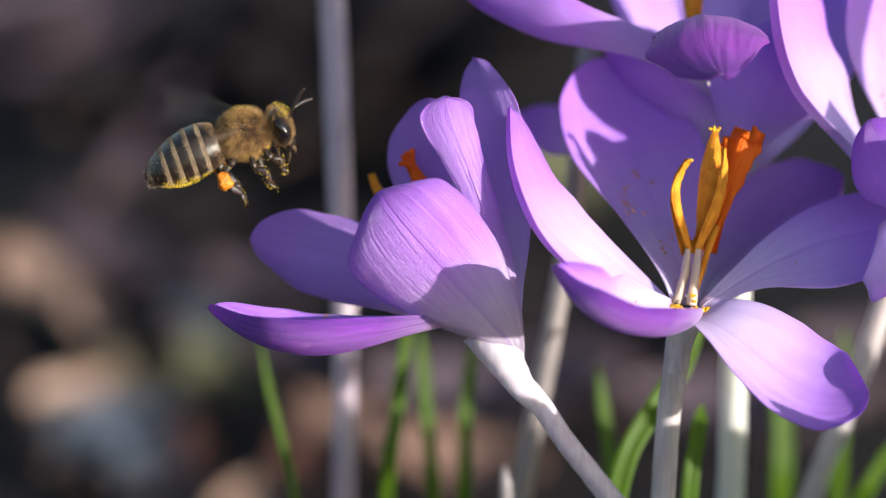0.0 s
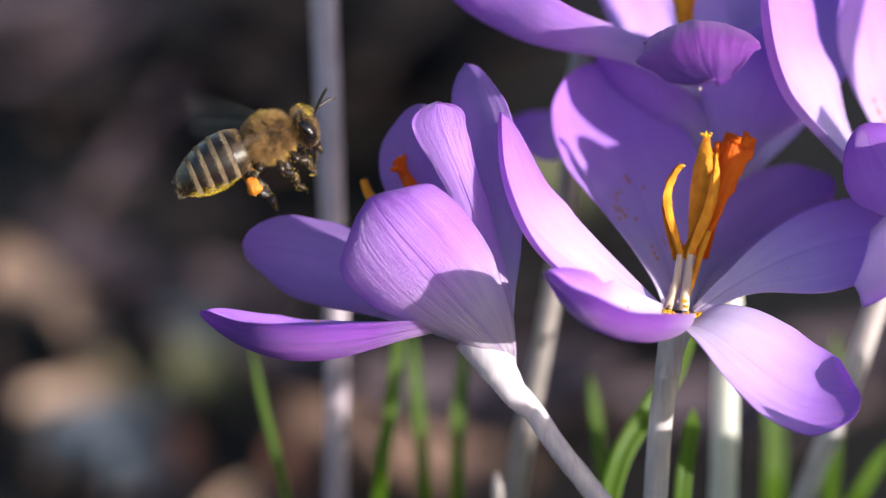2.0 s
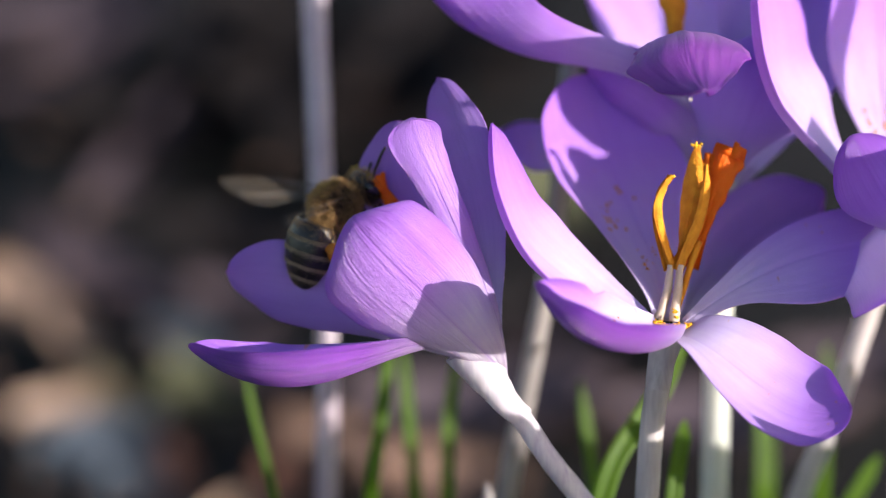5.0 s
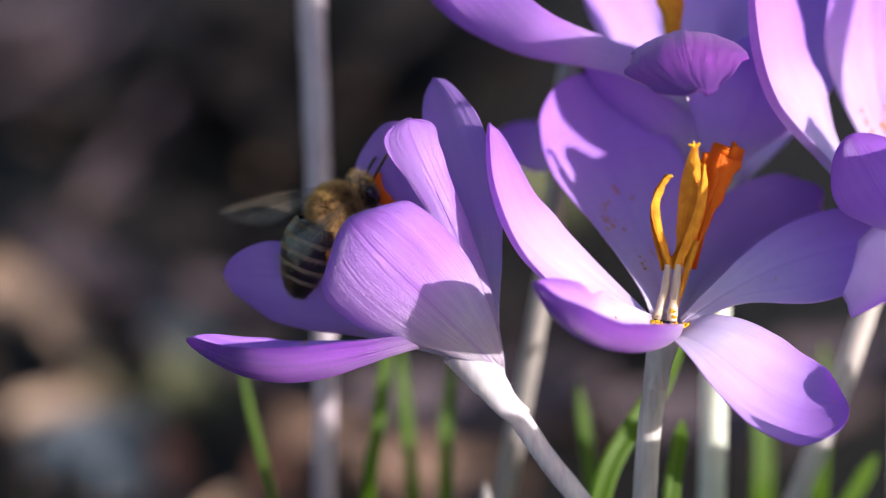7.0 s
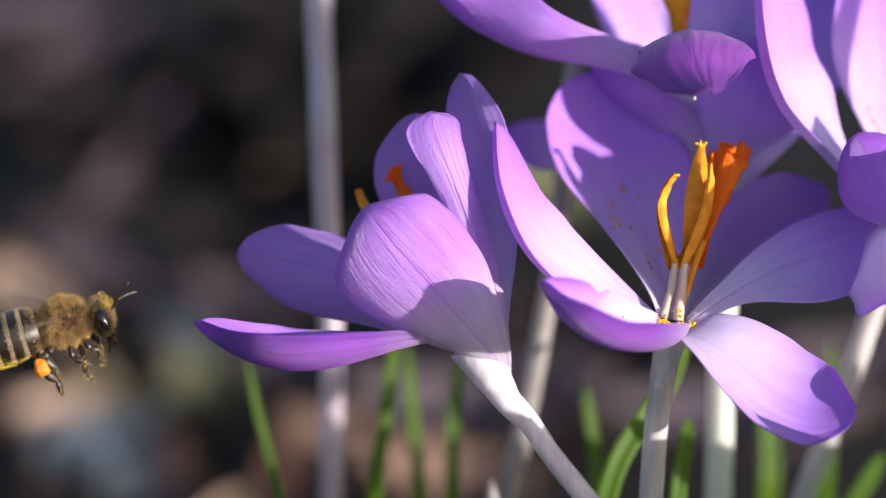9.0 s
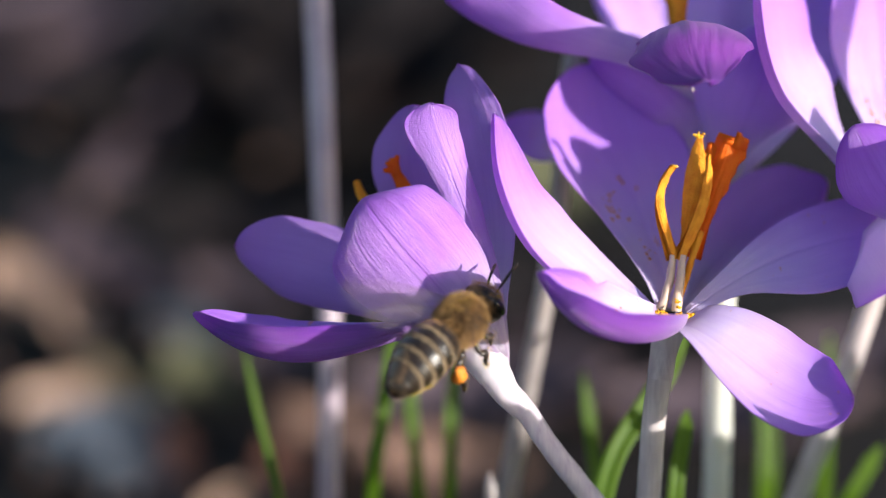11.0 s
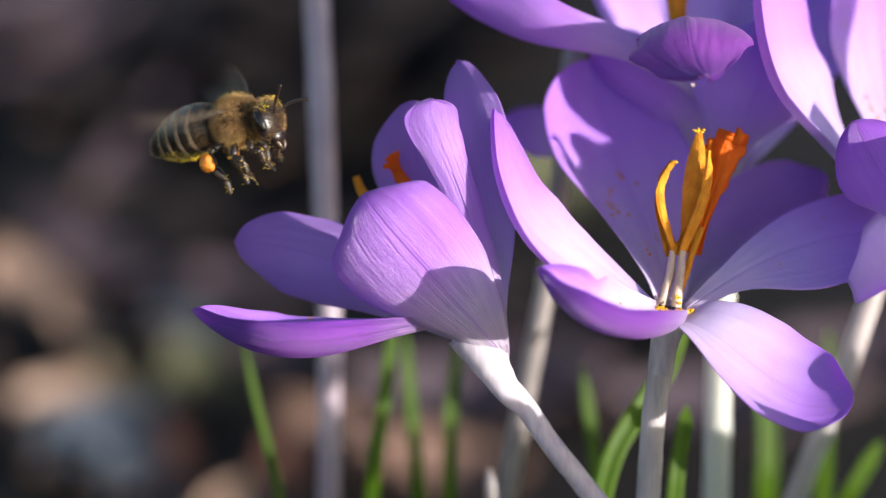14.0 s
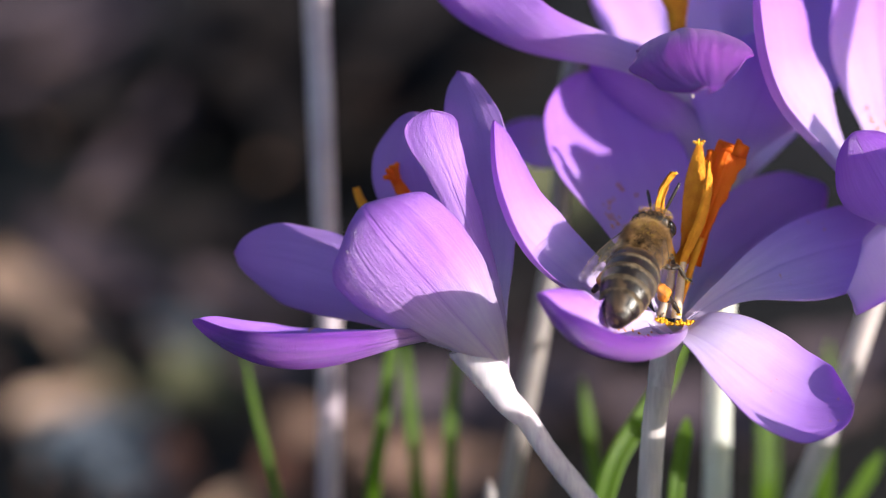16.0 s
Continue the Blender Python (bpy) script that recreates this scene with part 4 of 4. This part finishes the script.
def grains(bm, centre, size, count, r, keep, mat=0):
    for _ in range(count):
        d = Vector((rnd.gauss(0, 1), rnd.gauss(0, 1), rnd.gauss(0, 1))).normalized()
        if not keep(d):
            continue
        c = Vector([centre[i] + d[i] * (size[i] + rnd.uniform(0, 0.25)) for i in range(3)]) * MM
        q = r * MM * rnd.uniform(0.5, 1.3)
        vs = [bm.verts.new(c + Vector(o) * q) for o in ((1, 0, -0.5), (-0.6, 0.9, -0.5), (-0.6, -0.9, -0.5), (0, 0, 1), (0.1, 0.1, -1.1))]
        for f in ((0, 1, 3), (1, 2, 3), (2, 0, 3), (1, 0, 4), (2, 1, 4), (0, 2, 4)):
            bm.faces.new([vs[k] for k in f]).material_index = mat


def limb(bm, pts, radii, n=26, sides=8, flat=1.0):
    tube(bm, [Vector(p) * MM for p in pts], [r * MM for r in radii], n, sides, flat)


bee = thing("honeybee", "honeybee dusted with yellow pollen carrying orange loads", "bee")
bm = bmesh.new()
ball(bm, (0, 0, 0), Vector((2.05, 1.8, 1.85)) * MM, None, 24, 16)
pelt(bm, (0, 0, 0), (2.1, 1.85, 1.9), 21000, 0.56, 0.009, 1, (-0.7, 0, -0.1))
thorax = part("thorax", bm, [SKIN, FUR], bee, "thorax covered in golden fur")
bm = bmesh.new()
grains(bm, (0, 0, 0), (2.45, 2.2, 2.25), 900, 0.036, lambda d: d.z > 0.86 and d.x > -0.4)
grains(bm, (0, 0, 0), (2.35, 2.1, 2.15), 900, 0.036, lambda d: d.z < -0.45)
part("pollen_dusting", bm, DUST, thorax, "yellow pollen grains")

# head: a flattened disc that hangs from the thorax
HEAD = Vector((2.15, 0, -0.1)) * MM
bm = bmesh.new()
ball(bm, Vector((0.75, 0, -0.35)) * MM, Vector((0.82, 1.62, 1.5)) * MM, None, 20, 14)
ball(bm, Vector((1.0, 0, -1.5)) * MM, Vector((0.55, 0.8, 0.75)) * MM, None, 14, 10)
pelt(bm, (0.8, 0, -0.2), (0.85, 1.5, 1.5), 3200, 0.3, 0.011, 1, (0.1, 0, -0.5), lambda d: abs(d.y) < 0.8)
head = part("head", bm, [SHELL, FUR], bee, "dark head with fuzzy brow")
head.location = HEAD
head.scale = (1.12, 1.12, 1.12)
for s in (1, -1):
    bm = bmesh.new()
    ball(bm, Vector((0.80, s * 1.28, -0.1)) * MM, Vector((0.41, 0.41, 0.84)) * MM, Euler((s * 0.15, -0.28, 0)), 18, 14)
    part("eye", bm, EYE_MAT, head, "glossy black compound eye")
    bm = bmesh.new()
    if s > 0:
        elbow, tips = (2.15, 0.65, 0.45), [(2.75, 0.9, 0.52), (3.3, 1.12, 0.5), (3.75, 1.3, 0.4)]
    else:
        elbow, tips = (1.95, 0.6, 0.75), [(2.4, 0.8, 1.3), (2.9, 1.0, 1.85), (3.3, 1.15, 2.2)]
    ends = [Vector((x, s * y, z)) for x, y, z in [elbow] + tips]
    limb(bm, [(1.45, s * 0.3, -0.1), (ends[0] + Vector((1.45, s * 0.3, -0.1))) / 2, ends[0]], [0.09, 0.075, 0.085], 10)
    limb(bm, ends, [0.10, 0.12, 0.12, 0.10], 16)
    part("antenna", bm, LEG, head, "bent black antenna")
    bm = bmesh.new()
    limb(bm, [(1.1, s * 0.4, -1.9), (1.25, s * 0.3, -2.3), (1.2, s * 0.08, -2.65)], [0.22, 0.18, 0.08], 10)
    part("mandible", bm, BELLY, head)
bm = bmesh.new()
limb(bm, [(0.9, 0, -1.9), (0.8, 0, -2.6), (0.55, 0, -3.2)], [0.2, 0.15, 0.08], 12)
part("proboscis", bm, BELLY, head, "folded brown tongue")
bm = bmesh.new()
grains(bm, (0.8, 0, -0.2), (1.05, 1.55, 1.65), 700, 0.036, lambda d: d.z > 0.45 and d.x > 0.1)
part("pollen_dusting", bm, DUST, head, "yellow pollen grains")

# abdomen: a core with six overlapping plates
HIP = Vector((-1.75, 0, 0.1)) * MM


def girth(u):
    return 2.3 * math.sin(math.pi * (0.17 + 0.78 * u) ** 0.9) ** 0.62 * (1 - 0.10 * u)


def spine(u):
    return Vector((-0.1 - 6.9 * u, 0, -0.05 + 0.25 * u - 1.25 * u * u))


bm = bmesh.new()
limb(bm, [spine(u / 8) for u in range(9)], [0.45] + [girth(u / 8) * 0.93 for u in range(1, 8)] + [0.25], 40, 20, 0.92)
grains(bm, spine(0.5) + Vector((0, 0, -0.35)), (3.2, 1.8, 1.8), 2600, 0.05, lambda d: d.z < -0.35, 1)
abdomen = part("abdomen", bm, [BELLY, DUST], bee, "striped abdomen with pollen underneath")
abdomen.location = HIP
EDGES = [0.04, 0.20, 0.37, 0.54, 0.70, 0.85, 0.99]
for k in range(6):
    bm = bmesh.new()
    uv = bm.loops.layers.uv.verify()
    a, b = EDGES[k], EDGES[k + 1] + (0.012 if k < 5 else 0)
    rings = []
    for i in range(9):
        u = a + (b - a) * i / 8
        r = (girth(u) * (1.0 + 0.035 * (i / 8)) if u < 0.985 else 0.35) + (-0.10 if i == 0 else 0)
        rings.append([(spine(u) + Vector((0, math.cos(t) * r, math.sin(t) * r * 0.92))) * MM for t in [math.tau * j / 28 for j in range(28)]])
    skin(bm, rings, True, k == 5)
    bm.faces.ensure_lookup_table()
    if k < 5:
        for f in bm.faces[:28 * (0 if k == 0 else 3)]:
            f.material_index = 2
    for i in range(3000 if k < 5 else 260):
        t = rnd.uniform(0, math.tau)
        # a pale hair band on the front third of each plate, thin hairs on the rest
        band = rnd.random() < 0.96 and k < 5
        u = a + (b - a) * (rnd.uniform(0.0, 0.95) if k == 0 else min(abs(rnd.gauss(0.15, 0.12)), 0.6) if band else rnd.uniform(0.3, 0.98))
        r = girth(u) * 1.01
        n = Vector((0, math.cos(t), math.sin(t)))
        strand(bm, uv, (spine(u) + Vector((0, n.y * r, n.z * r * 0.92))) * MM, (n * 0.42 + Vector((-1, 0, 0))).normalized(), (0.17 if band else 0.26) * MM * rnd.uniform(0.7, 1.2), (0.011 if band else 0.007) * MM, 3 if k == 0 else 1)
    part("abdomen_plate", bm, [SHELL, BAND, PALE, FUR], abdomen, "dark glossy plate with pale hair band" if k < 5 else "shiny black tail plate")

# legs
SHAPES = {
    "foreleg": ([(1.1, 1.0, -1.4), (1.5, 1.5, -2.3), (2.2, 1.3, -2.6), (2.1, 1.1, -3.6), (2.4, 1.0, -4.2)], [0.3, 0.28, 0.24, 0.16, 0.09]),
    "middle_leg": ([(0.0, 1.1, -1.5), (-0.1, 1.9, -2.5), (0.7, 2.0, -3.0), (0.6, 1.7, -4.2), (1.1, 1.6, -5.0)], [0.32, 0.3, 0.26, 0.18, 0.09]),
    "hind_leg": ([(-1.3, 1.0, -1.4), (-2.0, 1.6, -1.6), (-2.6, 1.65, -2.0), (-2.6, 1.65, -3.2), (-1.8, 1.5, -4.3), (-1.75, 1.4, -5.6)], [0.34, 0.36, 0.34, 0.5, 0.36, 0.1]),
}
LEGS = []
for kind, (line, radii) in SHAPES.items():
    for s in (1, -1):
        root = Vector((line[0][0], s * line[0][1], line[0][2]))
        pts = [Vector((p[0], s * p[1], p[2])) - root for p in line]
        bm = bmesh.new()
        for j in range(len(pts) - 1):
            a, b, r = pts[j], pts[j + 1], max(radii[j], radii[j + 1])
            limb(bm, [a, a.lerp(b, 0.3), a.lerp(b, 0.75), b], [r * 0.55, r * 0.95, r * (1.05 if j < 3 else 0.7), r * 0.5], 12, 8, 0.7)
        uv = bm.loops.layers.uv.verify()
        for _ in range(170):
            f = rnd.uniform(0.05, 0.9) * (len(pts) - 1)
            j = int(f)
            p = pts[j].lerp(pts[j + 1], f - j)
            d = Vector((rnd.gauss(0, 1), rnd.gauss(0, 1), rnd.gauss(0, 1))).normalized()
            strand(bm, uv, (p + d * 0.18) * MM, (d + (pts[j + 1] - pts[j]).normalized() * 0.7).normalized(), 0.28 * MM, 0.011 * MM, 1)
        for _ in range(46 if kind == "hind_leg" else 22):
            j = rnd.randrange(1, len(pts) - 1)
            p = pts[j].lerp(pts[j + 1], rnd.random())
            grains(bm, p, (0.24, 0.24, 0.24), 1, 0.055, lambda d: True, 2)
        leg = part(kind, bm, [LEG, FUR, DUST], bee, "dark jointed leg with fine hairs" if kind != "hind_leg" else "hind leg with pollen basket")
        leg.location = root * MM
        LEGS.append((leg, kind, s))
        if kind == "hind_leg":
            bm = bmesh.new()
            made = ball(bm, (pts[2] * 0.45 + pts[3] * 0.55 + Vector((-0.15, s * 0.3, 0))) * MM, Vector((0.62, 0.55, 0.82)) * MM, None, 18, 14)
            for v in made:
                v.co += v.normal * 0.22 * MM * noise.noise(v.co * 1700)
            part("pollen_load", bm, LOAD, leg, "packed orange pollen ball")

# wings: flat in x and y, spread outwards
WINGS = []


def wing(name, s, length, chord, root):
    bm = bmesh.new()
    n = 22
    lead = lambda u: chord * 0.16 * math.sin(math.pi * u) + 0.12
    trail = lambda u: -chord * math.sin(math.pi * min(u * 0.94 + 0.03, 1)) ** 0.75 * (0.35 + 0.65 * u**0.7)
    for lift in (0.0, 0.015):
        rows = []
        for i in range(n + 1):
            u = i / n
            y = s * length * u
            k = math.sqrt(max(1 - max((u - 0.82) / 0.18, 0) ** 2, 0.0004))
            a, b = lead(u) * k, trail(u) * k
            rows.append([Vector((a + (b - a) * j / 6 - 0.8 * u, y, 0.08 * math.sin(3 * u + j) + lift)) * MM for j in range(7)])
        skin(bm, rows if lift else [r[::-1] for r in rows], False)
    ob = part(name, bm, WING, bee, "clear veined wing")
    ob.location = Vector(root) * MM
    bm = bmesh.new()
    for end, r in ((0.0, 0.035), (0.35, 0.018), (0.65, 0.014)):
        limb(bm, [((lead(u) + (trail(u) - lead(u)) * end * 0.9) * math.sqrt(max(1 - max((u - 0.82) / 0.18, 0) ** 2, 0.01)) - 0.8 * u, s * length * u, 0.02) for u in (0.02, 0.3, 0.6, 0.92)], [r, r, r * 0.8, r * 0.5], 18, 5)
    part("wing_vein", bm, BELLY, ob, "brown wing veins")
    WINGS.append((ob, s, root, name))


for s in (1, -1):
    wing("forewing", s, 8.8, 2.7, (0.4, s * 1.45, 1.15))
    wing("hindwing", s, 6.3, 1.9, (-0.7, s * 1.45, 0.95))

FLIGHT = [  # seconds, thorax in mm, turn in degrees, bend of the abdomen
    (0.00, -17.64, 3.35, 127.18, -5.8, -15.8, 13.4, 0),
    (0.25, -15.19, 2.75, 125.90, -5.7, -12.6, 15.2, 0),
    (0.50, -11.87, 7.79, 120.14, -5.6, -2.9, 10.2, 0),
    (0.75, -17.34, 2.23, 124.78, -5.7, -5.1, 7.9, 0),
    (1.00, -22.64, 3.25, 126.97, -5.7, -11.6, -11.3, 0),
    (1.25, -22.41, 1.57, 123.36, -5.7, -7.2, 3.4, 0),
    (1.50, -21.25, 0.00, 120.00, -5.8, -11.2, -0.3, 0),
    (1.75, -18.03, 1.79, 123.84, -5.8, -14.0, 12.4, 0),
    (2.00, -14.86, 3.42, 127.34, -5.9, -19.3, 15.4, 0),
    (2.50, -10.93, 7.05, 120.94, -5.8, -11.0, 13.4, 0),
    (3.00, -10.29, 3.82, 118.74, -5.5, -27.0, 33.9, 42),
    (3.50, -10.76, 4.00, 119.12, -5.5, -27.0, 33.9, 45),
    (4.00, -8.97, 4.54, 120.27, -5.5, -25.4, 32.6, 45),
    (4.20, -9.30, 4.90, 121.03, -5.5, -25.4, 32.6, 45),
    (6.30, -7.79, 3.41, 122.58, 5.0, -23.8, 38.1, 43),
    (6.50, -7.97, 3.57, 122.92, 5.0, -23.8, 38.1, 43),
    (7.00, -8.63, 3.19, 122.11, 5.0, -22.3, 36.8, 43),
    (7.20, -9.47, 4.95, 125.89, -5.7, -21.9, 23.2, 0),
    (7.50, -20.70, 6.05, 132.97, -6.0, -24.5, 18.5, 0),
    (8.00, -23.52, 1.70, 123.65, -5.7, -4.5, 2.1, 0),
    (8.50, -29.63, -0.57, 118.78, -5.8, -17.5, 14.4, 0),
    (9.00, -31.16, -2.62, 114.38, -5.7, -11.4, 11.1, 0),
    (9.20, -28.24, -3.74, 111.99, -5.8, -14.0, 12.4, 0),
    (10.20, -11.65, -18.45, 115.92, 5.2, -16.3, 32.0, 0),
    (11.30, 3.05, -10.60, 118.57, 10.2, -16.4, 52.9, 0),
    (11.50, 2.02, -12.09, 115.36, 9.9, -17.5, 54.1, 0),
    (12.00, -7.84, -13.31, 112.76, 8.9, -16.7, 58.1, 0),
    (12.40, -20.63, -6.02, 116.55, 9.1, -19.5, 48.6, 0),
    (12.50, -21.17, -5.05, 118.63, 9.7, -15.8, 44.8, 0),
    (12.80, -16.32, -0.16, 119.66, 1.5, -15.1, 24.9, 0),
    (13.00, -14.45, 0.92, 121.97, -5.6, -14.3, 18.4, 0),
    (13.50, -11.64, 5.17, 119.25, -5.8, -23.6, 24.3, 15),
    (13.70, -12.97, 2.89, 121.47, -5.7, -21.9, 23.2, 0),
    (14.00, -16.85, 3.89, 128.35, -5.5, -20.3, -24.6, 0),
    (14.50, -23.71, 3.48, 127.47, -6.0, -22.8, 17.5, 0),
    (14.80, -14.91, 4.38, 129.39, -5.9, -19.3, 15.4, 0),
    (15.00, -9.18, -1.90, 127.76, -3.2, -17.7, 20.5, 0),
    (15.20, -3.17, -7.38, 127.17, 7.3, -13.8, 43.1, 0),
    (15.50, 6.11, -8.48, 126.02, 7.0, -13.1, 65.4, 0),
    (15.70, 13.22, -7.17, 124.08, 6.5, -14.2, 67.3, 0),
    (16.00, 16.27, -3.23, 121.35, 6.2, -15.2, 71.6, 0),
]


def fly():
    walk(bee, [(t, pose(x * MM, y * MM, z * MM, a, b, c)) for t, x, y, z, a, b, c, bend in FLIGHT])
    walk(abdomen, [(t, Matrix.Translation(HIP) @ pose(0, 0, 0, 0, -bend, 0)) for t, *_, bend in FLIGHT])
    grip = [(0, 0), (2.5, 0), (3.0, 1), (6.9, 1), (7.2, 0), (13.2, 0), (13.5, 0.7), (13.75, 0), (15.6, 0), (15.9, 1), (16.0, 1)]
    for leg, kind, s in LEGS:
        spread = {"foreleg": 30, "middle_leg": 46, "hind_leg": 34}[kind]
        at = Matrix.Translation(leg.location)
        walk(leg, [(t, at @ pose(0, 0, 0, s * spread * k, 0, 0)) for t, k in grip])
    for ob, s, root, name in WINGS:
        rows = []
        for k in range(481):
            t = k / 30
            rest = max(0.0, min(1.0, min((t - 4.8) / 1.0, (7.1 - t) / 0.15)))
            rest = max(rest, min(1.0, max(0.0, (t - 15.85) / 0.1)))
            perch = max(0.0, min(1.0, min((t - 2.8) / 0.3, (5.8 - t) / 1.0))) * (1 - rest)
            fly_share = 1 - rest - perch
            beat = k * math.pi * 7 / 15
            buzz = math.sin(beat)
            up = (14 + 50 * buzz) * fly_share + 6 * rest + (40 + 30 * buzz) * perch
            sweep = (30 if name == "forewing" else 44) * fly_share + 72 * rest + 50 * perch
            twist = -24 * math.cos(beat) * fly_share
            m = pose(0, 0, 0, 0, 0, s * sweep) @ pose(0, 0, 0, s * up, 0, 0) @ pose(0, 0, 0, 0, twist, 0)
            rows.append((t, Matrix.Translation(Vector(root) * MM) @ m))
        walk(ob, rows)


def motions():
    nod = [(0, 0), (0.25, 0.35), (0.5, 1.0), (0.7, 0.5), (0.9, 0), (2.1, 0), (2.3, 0.4), (2.5, 0.75), (3.0, 0.85), (4.2, 0.9), (6.5, 0.9), (7.0, 1.0), (7.2, 0.5), (7.35, 0), (12.7, 0), (12.85, 0.3), (13.0, 0.75), (13.5, 1.0), (13.7, 0.6), (13.9, 0), (16.0, 0)]
    axis = Vector((0.000, -0.906, 0.423))
    walk(lean_tube, [(t, Matrix.Translation(LEAN_AT) @ Matrix.Rotation(radians(3.9 * k), 4, axis)) for t, k in nod])
    sag = [(0, 0), (0.4, 0.4), (0.6, 0.4), (0.9, 0), (2.3, 0), (3.0, 1.0), (3.5, 1.6), (4.2, 1.2), (6.5, -0.8), (7.0, -1.0), (7.3, 0), (12.75, 0), (13.0, 3.0), (13.5, 5.2), (13.7, 3.0), (13.9, 0), (16.0, 0)]
    walk(lip, [(t, Matrix.Rotation(radians(k), 4, axis)) for t, k in sag])
    axis = Vector((1.000, 0.000, 0.000))
    walk(sill, [(t, Matrix.Rotation(radians(k), 4, axis)) for t, k in ((0, 0), (15.6, 0), (15.8, 2.5), (15.9, 5), (16.0, 5))])
    fly()


motions()
